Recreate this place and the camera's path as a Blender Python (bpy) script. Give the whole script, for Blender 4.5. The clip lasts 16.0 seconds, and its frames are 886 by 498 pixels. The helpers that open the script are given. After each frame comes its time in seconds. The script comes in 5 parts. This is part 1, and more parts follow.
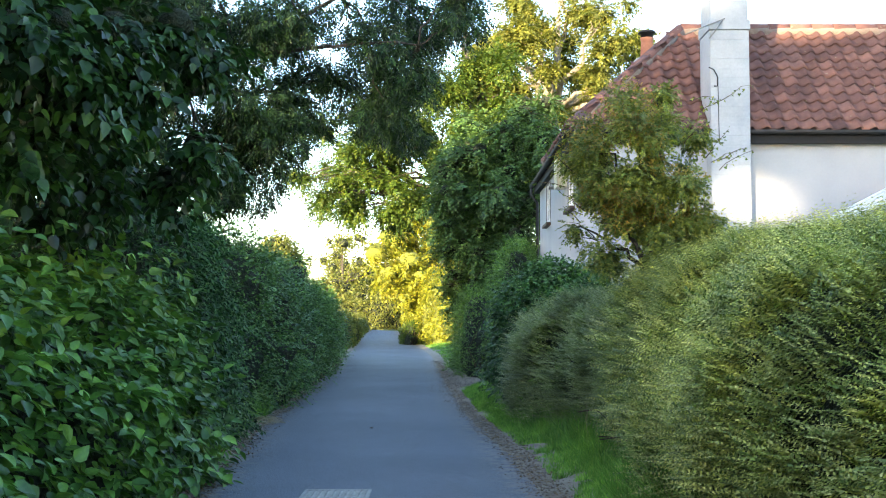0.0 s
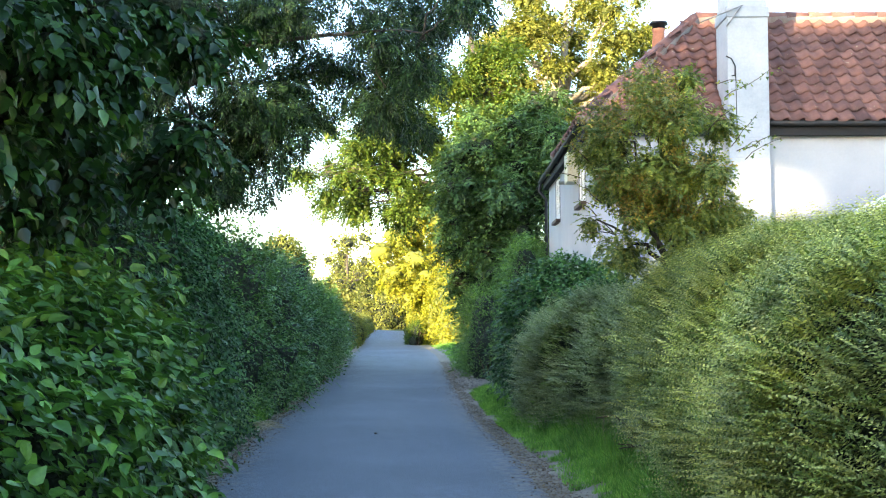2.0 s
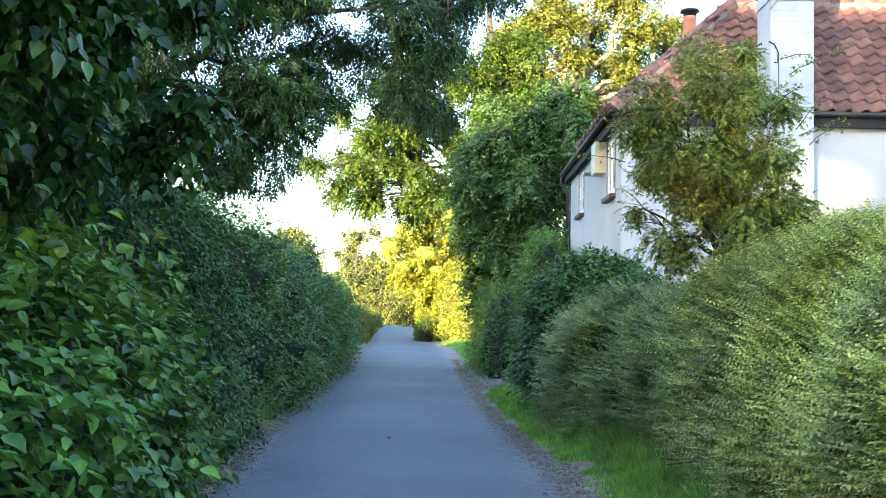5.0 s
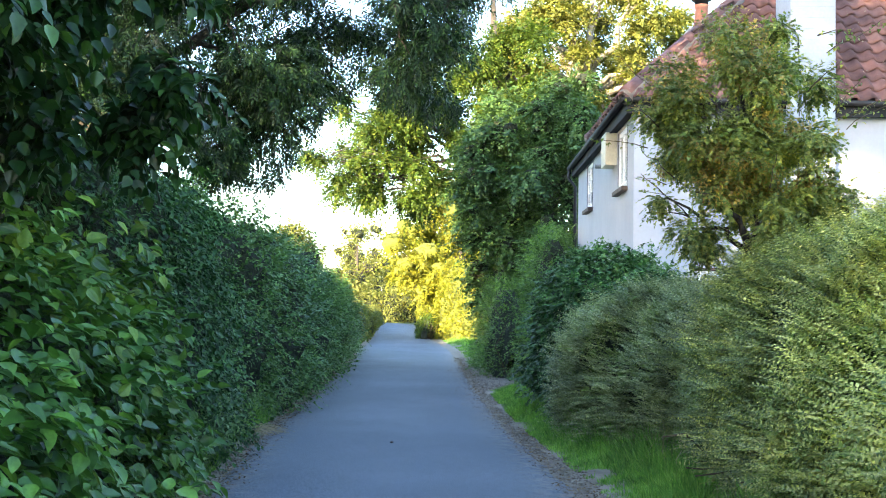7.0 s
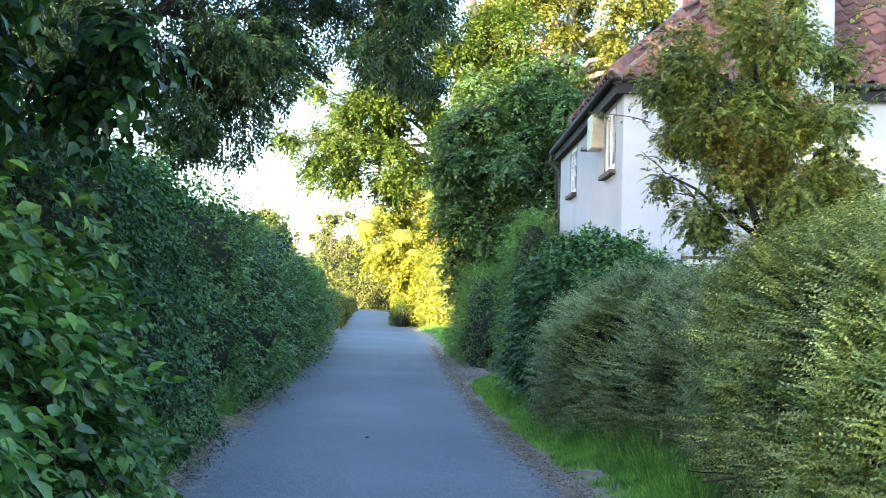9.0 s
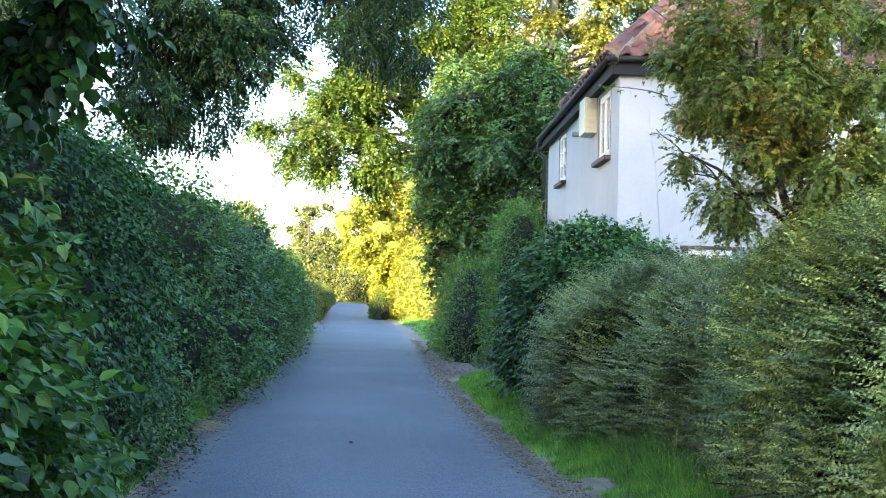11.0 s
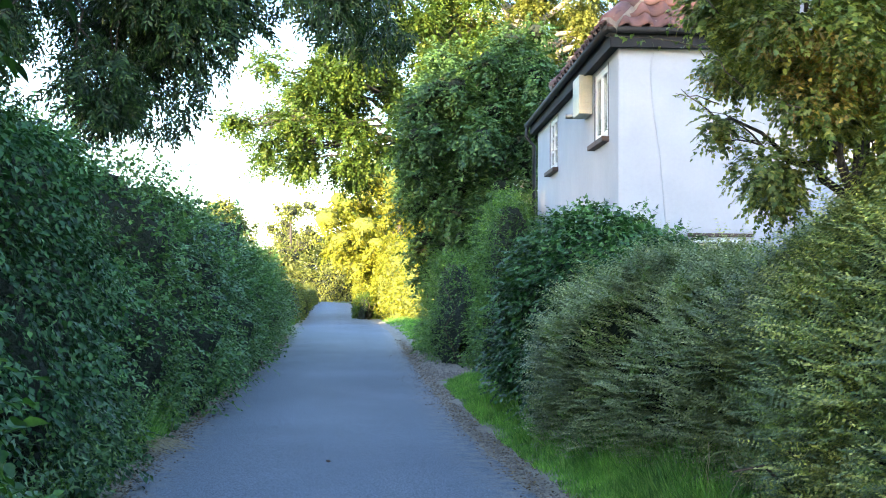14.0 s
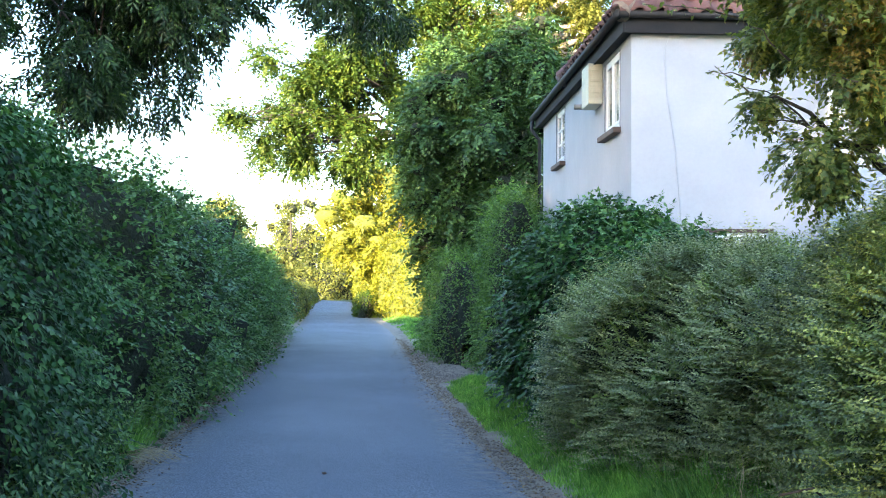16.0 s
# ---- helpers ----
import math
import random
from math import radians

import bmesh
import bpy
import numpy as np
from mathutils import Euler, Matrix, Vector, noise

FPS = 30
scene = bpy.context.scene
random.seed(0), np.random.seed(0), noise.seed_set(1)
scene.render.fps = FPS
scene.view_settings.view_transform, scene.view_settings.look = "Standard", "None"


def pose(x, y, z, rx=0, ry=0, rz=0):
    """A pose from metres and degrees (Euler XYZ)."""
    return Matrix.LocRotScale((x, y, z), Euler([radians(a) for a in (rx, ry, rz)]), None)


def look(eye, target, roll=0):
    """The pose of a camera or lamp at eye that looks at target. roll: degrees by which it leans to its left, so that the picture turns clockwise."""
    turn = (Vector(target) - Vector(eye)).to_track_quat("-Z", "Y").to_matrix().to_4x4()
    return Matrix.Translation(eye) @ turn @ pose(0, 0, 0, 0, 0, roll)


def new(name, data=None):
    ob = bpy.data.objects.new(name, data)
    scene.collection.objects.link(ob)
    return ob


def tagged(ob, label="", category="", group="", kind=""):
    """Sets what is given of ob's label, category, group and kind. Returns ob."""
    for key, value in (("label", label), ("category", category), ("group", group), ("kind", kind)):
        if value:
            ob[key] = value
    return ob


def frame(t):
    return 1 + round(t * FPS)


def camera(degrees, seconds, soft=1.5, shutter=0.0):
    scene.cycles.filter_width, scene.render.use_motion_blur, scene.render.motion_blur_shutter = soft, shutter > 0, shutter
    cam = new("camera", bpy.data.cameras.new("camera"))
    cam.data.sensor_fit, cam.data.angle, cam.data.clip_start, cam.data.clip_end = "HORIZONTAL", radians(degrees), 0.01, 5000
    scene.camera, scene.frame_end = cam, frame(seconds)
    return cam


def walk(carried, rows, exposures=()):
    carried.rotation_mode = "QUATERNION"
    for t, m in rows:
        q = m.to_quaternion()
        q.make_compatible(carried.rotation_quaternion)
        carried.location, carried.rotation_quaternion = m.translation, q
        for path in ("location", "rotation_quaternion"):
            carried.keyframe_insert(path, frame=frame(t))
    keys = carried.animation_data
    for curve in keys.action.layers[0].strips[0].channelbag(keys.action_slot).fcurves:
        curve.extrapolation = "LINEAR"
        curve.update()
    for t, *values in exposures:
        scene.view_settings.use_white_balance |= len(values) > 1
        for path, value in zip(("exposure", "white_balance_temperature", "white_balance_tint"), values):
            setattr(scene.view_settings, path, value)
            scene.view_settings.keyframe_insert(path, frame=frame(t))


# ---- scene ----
cam = camera(42.7, 16.0, soft=1.0)
METRES, EYE, TILT, LEAN, TURN = 6.6, 1.6, 3.4, 0.0, 0.0
ROWS = [
    (0.0, 0.0, 0.0, 0.0, 0.0, 0.0, 0.0),
    (0.5, 0.0016, 0.0301, -0.0013, 0.07, 0.01, -0.08),
    (1.0, 0.0048, 0.0586, -0.0038, 0.13, 0.01, -0.47),
    (1.5, 0.0034, 0.0855, -0.0072, 0.18, -0.1, -0.5),
    (2.0, -0.0039, 0.1165, -0.0069, 0.26, -0.01, 0.13),
    (2.5, -0.0091, 0.1423, -0.0101, 0.34, -0.1, 0.78),
    (3.0, -0.0075, 0.1736, -0.01, 0.5, -0.05, 0.63),
    (3.5, -0.0058, 0.2019, -0.0122, 0.63, 0.02, 0.08),
    (4.0, -0.0112, 0.2291, -0.0171, 0.6, -0.03, -0.65),
    (4.5, -0.0231, 0.2582, -0.0164, 0.64, -0.13, -0.95),
    (7.0, -0.0411, 0.4031, -0.0249, 0.75, -0.32, -1.06),
    (7.5, -0.0435, 0.4301, -0.0291, 0.25, -0.57, -0.37),
    (8.0, -0.0407, 0.4636, -0.0289, -0.43, -0.76, -0.76),
    (8.5, -0.0429, 0.4925, -0.0326, -0.42, -0.88, -1.6),
    (9.0, -0.0534, 0.5285, -0.0333, -0.56, -0.92, -1.71),
    (11.5, -0.0703, 0.7006, -0.042, -2.16, -1.38, -1.2),
    (12.0, -0.0675, 0.7359, -0.0451, -2.51, -1.44, -0.8),
    (12.5, -0.0642, 0.7723, -0.0464, -2.51, -1.39, -0.75),
    (13.0, -0.0685, 0.8077, -0.0502, -2.51, -1.46, -1.06),
    (13.5, -0.0732, 0.8428, -0.051, -2.58, -1.38, -0.83),
    (14.0, -0.0675, 0.8752, -0.0539, -2.55, -1.4, -0.56),
    (14.5, -0.0596, 0.9031, -0.0535, -2.55, -1.43, -1.01),
    (15.0, -0.0588, 0.9307, -0.0576, -2.52, -1.52, -1.17),
    (15.5, -0.0644, 0.9636, -0.0571, -2.5, -1.41, -1.01),
    (16.0, -0.0673, 0.9848, -0.0596, -2.51, -1.49, -0.53),
]
walk(cam, [(t, pose(0, 0, EYE, TILT, LEAN, TURN) @ pose(METRES * x, METRES * y, METRES * z, 90 + pitch, roll, yaw)) for t, x, y, z, yaw, pitch, roll in ROWS],
     exposures=((0.0, 3.02, 7050, 14), (1.0, 3.16, 7050, 14), (3.0, 3.33, 6920, 14), (8.0, 3.44, 6660, 16), (16.0, 3.43, 6480, 17)))

# ---- world, sun, exposure ----
SUN_WAY = Vector((0.46, 0.87, -0.165)).normalized()
world = bpy.data.worlds.new("evening_sky")
scene.world = world
world.use_nodes = True
wn = world.node_tree
sky = wn.nodes.new("ShaderNodeTexSky")
sky.sky_type, sky.sun_disc = "NISHITA", False
sky.sun_elevation = math.asin(-SUN_WAY.z)
sky.sun_rotation = math.atan2(-SUN_WAY.x, -SUN_WAY.y)
sky.air_density, sky.dust_density, sky.ozone_density = 1.0, 0.8, 2.4
wn.links.new(sky.outputs[0], wn.nodes["Background"].inputs[0])
wn.nodes["Background"].inputs[1].default_value = 0.15
sun = new("sun", bpy.data.lights.new("sun", "SUN"))
sun.data.energy, sun.data.angle, sun.data.color = 3.8, radians(0.6), (1.0, 0.84, 0.55)
sun.matrix_world = look((0, 0, 30), Vector((0, 0, 30)) + SUN_WAY)

rng = np.random.default_rng(7)


# ---- materials ----
def nodes_of(name):
    m = bpy.data.materials.new(name)
    m.use_nodes = True
    return m, m.node_tree, m.node_tree.nodes, m.node_tree.nodes["Principled BSDF"]


def ramp(t, stops, source):
    r = t.nodes.new("ShaderNodeValToRGB")
    e = r.color_ramp.elements
    while len(e) < len(stops):
        e.new(0.5)
    for el, (p, c) in zip(e, stops):
        el.position, el.color = p, (*c, 1)
    t.links.new(source, r.inputs[0])
    return r.outputs[0]


def noise_tex(t, scale, detail=4, rough=0.6):
    co = t.nodes.new("ShaderNodeNewGeometry")
    n = t.nodes.new("ShaderNodeTexNoise")
    n.inputs["Scale"].default_value, n.inputs["Detail"].default_value, n.inputs["Roughness"].default_value = scale, detail, rough
    t.links.new(co.outputs["Position"], n.inputs["Vector"])
    return n.outputs["Fac"]


def mixed(t, a, b, fac, mode="MIX"):
    m = t.nodes.new("ShaderNodeMix")
    m.data_type, m.blend_type = "RGBA", mode
    for s, v in ((0, fac), (6, a), (7, b)):
        if isinstance(v, (int, float)):
            m.inputs[s].default_value = v
        elif isinstance(v, tuple):
            m.inputs[s].default_value = (*v, 1)
        else:
            t.links.new(v, m.inputs[s])
    return m.outputs[2]


def bump(t, height, strength, distance):
    b = t.nodes.new("ShaderNodeBump")
    b.inputs["Strength"].default_value, b.inputs["Distance"].default_value = strength, distance
    t.links.new(height, b.inputs["Height"])
    return b.outputs[0]


def leaf_mat(name, dark, mid, light, trans=0.4, rough=0.45, patch=0.7, by_object=False, gloss=0.35, tufts=4.5):
    m, t, n, p = nodes_of(name)
    if by_object:
        rnd = n.new("ShaderNodeObjectInfo").outputs["Random"]
    else:
        rnd = n.new("ShaderNodeNewGeometry").outputs["Random Per Island"]
    col = ramp(t, [(0.0, dark), (0.55, mid), (1.0, light)], rnd)
    pat = ramp(t, [(0.35, (patch,) * 3), (0.65, (1.15, 1.12, 1.0))], noise_tex(t, 0.9, 3))
    col = mixed(t, col, pat, 1.0, "MULTIPLY")
    tuft = ramp(t, [(0.36, (0.58, 0.62, 0.66)), (0.64, (1.32, 1.28, 1.15))], noise_tex(t, tufts, 3))
    col = mixed(t, col, tuft, 1.0, "MULTIPLY")
    fine = ramp(t, [(0.35, (0.85,) * 3), (0.65, (1.1,) * 3)], noise_tex(t, 45, 2))
    col = mixed(t, col, fine, 1.0, "MULTIPLY")
    t.links.new(col, p.inputs["Base Color"])
    p.inputs["Roughness"].default_value = rough
    p.inputs["Specular IOR Level"].default_value = gloss
    tr = n.new("ShaderNodeBsdfTranslucent")
    t.links.new(mixed(t, col, (1.25, 1.2, 0.55), 1.0, "MULTIPLY"), tr.inputs[0])
    mx = n.new("ShaderNodeMixShader")
    mx.inputs[0].default_value = trans
    t.links.new(p.outputs[0], mx.inputs[1])
    t.links.new(tr.outputs[0], mx.inputs[2])
    t.links.new(mx.outputs[0], n["Material Output"].inputs[0])
    return m


def surf_mat(name, a, b, scale, rough=0.8, fine=60, relief=0.3, depth=0.01, c=None, metal=0.0, grain=0.15):
    """Two tones in large patches, a fine grain over them, and relief."""
    m, t, n, p = nodes_of(name)
    col = ramp(t, [(0.3, a), (0.7, b)] if c is None else [(0.25, a), (0.5, b), (0.8, c)], noise_tex(t, scale, 6))
    grain_f = noise_tex(t, fine, 3)
    col = mixed(t, col, ramp(t, [(0.3, (1 - grain,) * 3), (0.7, (1 + 0.7 * grain,) * 3)], grain_f), 1.0, "MULTIPLY")
    t.links.new(col, p.inputs["Base Color"])
    p.inputs["Roughness"].default_value, p.inputs["Metallic"].default_value = rough, metal
    t.links.new(bump(t, grain_f, relief, depth), p.inputs["Normal"])
    return m


def asphalt():
    m, t, n, p = nodes_of("asphalt")
    big = noise_tex(t, 0.35, 5)
    col = ramp(t, [(0.3, (0.116, 0.143, 0.180)), (0.7, (0.176, 0.210, 0.252))], big)
    stones = n.new("ShaderNodeTexVoronoi")
    stones.inputs["Scale"].default_value = 70
    t.links.new(n.new("ShaderNodeNewGeometry").outputs["Position"], stones.inputs["Vector"])
    col = mixed(t, col, ramp(t, [(0.0, (1.7,) * 3), (0.4, (0.9,) * 3), (0.75, (0.35,) * 3)], stones.outputs["Distance"]), 0.9, "MULTIPLY")
    grit = noise_tex(t, 210, 2)
    col = mixed(t, col, (0.36, 0.34, 0.31), ramp(t, [(0.66, (0, 0, 0)), (0.72, (0.55,) * 3)], grit))
    tracks = n.new("ShaderNodeVertexColor")
    tracks.layer_name = "wear"
    dust = mixed(t, col, (0.30, 0.26, 0.21), mixed(t, tracks.outputs[0], ramp(t, [(0.4, (0.0,) * 3), (0.62, (1.0,) * 3)], noise_tex(t, 7, 5)), 1.0, "MULTIPLY"))
    t.links.new(dust, p.inputs["Base Color"])
    p.inputs["Roughness"].default_value = 0.72
    p.inputs["Specular IOR Level"].default_value = 0.5
    t.links.new(bump(t, stones.outputs["Distance"], 0.8, 0.008), p.inputs["Normal"])
    return m


def glass():
    m, t, n, p = nodes_of("window_glass")
    p.inputs["Base Color"].default_value = (0.9, 0.95, 0.95, 1)
    p.inputs["Roughness"].default_value = 0.02
    p.inputs["Transmission Weight"].default_value = 1.0
    return m


ASPHALT, GLASS = asphalt(), glass()
M_GRASS_GROUND = surf_mat("field_grass", (0.05, 0.085, 0.02), (0.10, 0.13, 0.035), 0.4, 0.95, 40, 0.6, 0.02)
M_SOIL = surf_mat("verge_soil", (0.19, 0.16, 0.12), (0.36, 0.315, 0.25), 2.5, 0.95, 70, 0.8, 0.02)
M_GRAVEL = surf_mat("drive_gravel", (0.20, 0.16, 0.12), (0.36, 0.30, 0.24), 3.0, 0.95, 55, 1.0, 0.02)
M_RENDER = surf_mat("white_render", (0.34, 0.352, 0.378), (0.415, 0.424, 0.442), 0.9, 0.85, 22, 0.05, 0.003, grain=0.03)
M_BRICKWHITE = surf_mat("painted_stack", (0.32, 0.35, 0.385), (0.44, 0.465, 0.49), 1.6, 0.8, 22, 0.2, 0.006, grain=0.06)
M_FASCIA = surf_mat("fascia_paint", (0.006, 0.006, 0.008), (0.014, 0.013, 0.014), 3, 0.85, 40, 0.15, 0.004)
M_PLASTIC_BLACK = surf_mat("gutter_plastic", (0.008, 0.008, 0.010), (0.02, 0.02, 0.022), 5, 0.6, 60, 0.08, 0.002)
M_TILE = None
M_FRAME = surf_mat("white_frame", (0.74, 0.75, 0.76), (0.82, 0.82, 0.82), 4, 0.4, 60, 0.05, 0.002)
M_SILL = surf_mat("brown_sill", (0.05, 0.03, 0.022), (0.10, 0.06, 0.045), 6, 0.7, 50, 0.3, 0.004)
M_CREAM = surf_mat("cream_plastic", (0.52, 0.50, 0.38), (0.62, 0.60, 0.47), 5, 0.5, 60, 0.05, 0.002)
M_DARKROOM = surf_mat("unlit_room", (0.03, 0.03, 0.03), (0.06, 0.055, 0.05), 2, 0.9)
M_SKY_SHEET = surf_mat("sky_sheet_white", (0.78, 0.80, 0.80), (0.84, 0.85, 0.85), 6, 0.8)
M_POT = surf_mat("terracotta_pot", (0.38, 0.13, 0.07), (0.5, 0.2, 0.11), 6, 0.85)
M_METAL = surf_mat("grey_metal", (0.22, 0.22, 0.22), (0.35, 0.35, 0.34), 12, 0.5, 80, 0.1, 0.002, metal=0.7)
M_MORTAR = surf_mat("ridge_mortar", (0.20, 0.15, 0.12), (0.30, 0.24, 0.20), 6, 0.95, 50, 0.6, 0.01)
M_STONEWORK = surf_mat("stack_stone", (0.26, 0.24, 0.22), (0.42, 0.40, 0.36), 5, 0.95, 30, 0.8, 0.02)
M_BARK = surf_mat("grey_bark", (0.03, 0.026, 0.02), (0.075, 0.064, 0.05), 8, 0.95, 30, 1.0, 0.03)
M_BARK_PALE = surf_mat("pale_bark", (0.20, 0.17, 0.13), (0.34, 0.30, 0.24), 6, 0.95, 25, 1.0, 0.03)
M_TWIG = surf_mat("twig_brown", (0.05, 0.035, 0.022), (0.12, 0.085, 0.05), 8, 0.9, 50, 0.6, 0.005)
# stands in for twigs deep inside; the shade there is in this near-black
M_INNER_SHADE = surf_mat("inner_core", (0.010, 0.015, 0.007), (0.024, 0.034, 0.014), 5, 0.95, 25, 1.0, 0.05)
# core for the lime growth, coloured like its sunlit leaves so gaps don't darken
M_INNER_GOLD = surf_mat("inner_gold_core", (0.09, 0.11, 0.015), (0.17, 0.19, 0.025), 5, 0.95, 25, 1.0, 0.05)
M_STRAW = surf_mat("dry_straw", (0.34, 0.27, 0.15), (0.5, 0.42, 0.26), 8, 0.85)
M_STONE = surf_mat("loose_stone", (0.12, 0.10, 0.085), (0.32, 0.28, 0.24), 9, 0.95)
M_LITTER = leaf_mat("leaf_litter", (0.07, 0.045, 0.025), (0.16, 0.10, 0.055), (0.30, 0.22, 0.13), 0.1, 0.8)

L_HAZEL = leaf_mat("hazel_leaf", (0.034, 0.10, 0.024), (0.066, 0.185, 0.040), (0.14, 0.30, 0.062), 0.3, 0.38)
L_HAZEL_ONE = leaf_mat("hazel_leaf_single", (0.035, 0.095, 0.018), (0.065, 0.165, 0.030), (0.16, 0.27, 0.05), 0.35, 0.38, by_object=True)
# the light on the hazel's top is put into this paler leaf
L_HAZEL_LIT = leaf_mat("hazel_lit_leaf", (0.07, 0.16, 0.03), (0.12, 0.235, 0.042), (0.21, 0.32, 0.06), 0.4, 0.4)
L_THORN_YOUNG = leaf_mat("hawthorn_young_leaf", (0.085, 0.19, 0.07), (0.14, 0.265, 0.095), (0.22, 0.34, 0.13), 0.35, 0.45)
# a darkened hazel leaf: the shade of the tall growth is in its colour
L_HAZEL_SHADED = leaf_mat("hazel_leaf_shaded", (0.010, 0.034, 0.012), (0.020, 0.066, 0.018), (0.055, 0.14, 0.03), 0.25, 0.36)
L_IVY = leaf_mat("ivy_leaf", (0.016, 0.062, 0.022), (0.034, 0.11, 0.034), (0.085, 0.19, 0.06), 0.2, 0.42, gloss=0.22)
L_THORN = leaf_mat("hawthorn_leaf", (0.05, 0.145, 0.05), (0.092, 0.215, 0.075), (0.16, 0.29, 0.105), 0.3, 0.45)
# ash leaf, its tone also lowered to carry the canopy's shade
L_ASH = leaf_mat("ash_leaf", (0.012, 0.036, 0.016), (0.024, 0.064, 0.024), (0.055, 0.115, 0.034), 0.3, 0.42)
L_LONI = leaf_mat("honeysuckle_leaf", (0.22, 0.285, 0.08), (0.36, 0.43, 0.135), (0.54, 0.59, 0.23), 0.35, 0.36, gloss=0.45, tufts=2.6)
# darker filler leaf: the shade between the shoots is put into its colour
L_LONI_SHADED = leaf_mat("honeysuckle_shaded_leaf", (0.085, 0.14, 0.032), (0.145, 0.22, 0.05), (0.23, 0.31, 0.08), 0.25, 0.45)
# paler, yellower leaf; sky glints on the outer shoots are put into its tone
L_LONI_GLINT = leaf_mat("honeysuckle_glint_leaf", (0.44, 0.475, 0.12), (0.58, 0.60, 0.20), (0.71, 0.72, 0.34), 0.35, 0.32, gloss=0.5, tufts=2.6)
L_LONI_GREY = leaf_mat("honeysuckle_leaf_grey", (0.20, 0.25, 0.12), (0.30, 0.36, 0.18), (0.46, 0.51, 0.30), 0.3, 0.36, gloss=0.45)
L_LONI_DARK = leaf_mat("honeysuckle_leaf_old", (0.13, 0.19, 0.09), (0.21, 0.28, 0.13), (0.34, 0.40, 0.21), 0.3, 0.36)
L_MAPLE = leaf_mat("field_maple_leaf", (0.044, 0.105, 0.038), (0.076, 0.16, 0.052), (0.135, 0.225, 0.075), 0.3, 0.45)
L_OAK = leaf_mat("oak_leaf", (0.045, 0.095, 0.02), (0.08, 0.145, 0.026), (0.17, 0.22, 0.04), 0.45, 0.45)
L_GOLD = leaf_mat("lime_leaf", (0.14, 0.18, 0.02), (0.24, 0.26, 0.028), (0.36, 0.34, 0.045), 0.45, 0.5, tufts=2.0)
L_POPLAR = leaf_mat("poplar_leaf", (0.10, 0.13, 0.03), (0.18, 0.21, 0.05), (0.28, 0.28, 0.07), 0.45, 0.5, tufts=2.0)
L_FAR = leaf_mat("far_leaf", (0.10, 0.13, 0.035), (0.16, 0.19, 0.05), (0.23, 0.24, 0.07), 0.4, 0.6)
L_ACER = leaf_mat("acer_leaf", (0.10, 0.165, 0.045), (0.19, 0.26, 0.07), (0.35, 0.37, 0.10), 0.35, 0.4, tufts=3.0)
L_ACER_NEW_LIT = leaf_mat("acer_new_lit_leaf", (0.22, 0.17, 0.06), (0.34, 0.26, 0.08), (0.46, 0.38, 0.11), 0.4, 0.4)
L_PRIVET = leaf_mat("privet_leaf", (0.075, 0.18, 0.05), (0.14, 0.28, 0.07), (0.23, 0.38, 0.11), 0.3, 0.4)
L_GRASS = leaf_mat("grass_blade", (0.09, 0.26, 0.05), (0.17, 0.41, 0.085), (0.31, 0.55, 0.15), 0.4, 0.5)
L_PETAL = leaf_mat("white_petal", (0.6, 0.6, 0.55), (0.75, 0.75, 0.7), (0.8, 0.8, 0.78), 0.3, 0.6)


# ---- mesh helpers ----
def raw_mesh(name, verts, polys, smooth=False):
    me = bpy.data.meshes.new(name)
    me.from_pydata([tuple(v) for v in verts], [], polys)
    if smooth:
        me.shade_smooth()
    return me


def array_mesh(name, verts, sizes, index):
    """A mesh from arrays: vertices, corners of each face, and the corners' vertices."""
    me = bpy.data.meshes.new(name)
    me.vertices.add(len(verts))
    me.vertices.foreach_set("co", np.asarray(verts, np.float32).ravel())
    me.loops.add(len(index))
    me.loops.foreach_set("vertex_index", np.asarray(index, np.int32))
    me.polygons.add(len(sizes))
    starts = np.concatenate(([0], np.cumsum(sizes)[:-1])).astype(np.int32)
    me.polygons.foreach_set("loop_start", starts)
    me.update(calc_edges=True)
    return me


def part(name, data, material, parent=None, label=""):
    """One mesh object, given in world metres, under a thing or a part. data: a bmesh or a mesh."""
    if isinstance(data, bmesh.types.BMesh):
        me = bpy.data.meshes.new(name)
        data.normal_update()
        data.to_mesh(me)
        data.free()
    else:
        me = data
    if material is not None:
        me.materials.clear()
        me.materials.append(material)
    ob = new(name, me)
    if parent is not None:
        ob.parent = parent
        ob.matrix_parent_inverse = Matrix.Translation(-parent.location)
    return tagged(ob, label)


def thing(name, at, label, category, group="", kind=""):
    ob = new(name)
    ob.location = at
    ob.empty_display_size = 0.2
    return tagged(ob, label, category, group, kind)


def box(bm, x0, x1, y0, y1, z0, z1, bevel=0.0):
    r = bmesh.ops.create_cube(bm, size=1.0, matrix=Matrix.LocRotScale(((x0 + x1) / 2, (y0 + y1) / 2, (z0 + z1) / 2), None, (x1 - x0, y1 - y0, z1 - z0)))
    if bevel:
        es = {e for v in r["verts"] for e in v.link_edges}
        bmesh.ops.bevel(bm, geom=list(es), offset=bevel, segments=2, affect="EDGES", profile=0.5)
    return bm


def boxes(*dims, bevel=0.0):
    bm = bmesh.new()
    for d in dims:
        box(bm, *d, bevel=bevel)
    return bm


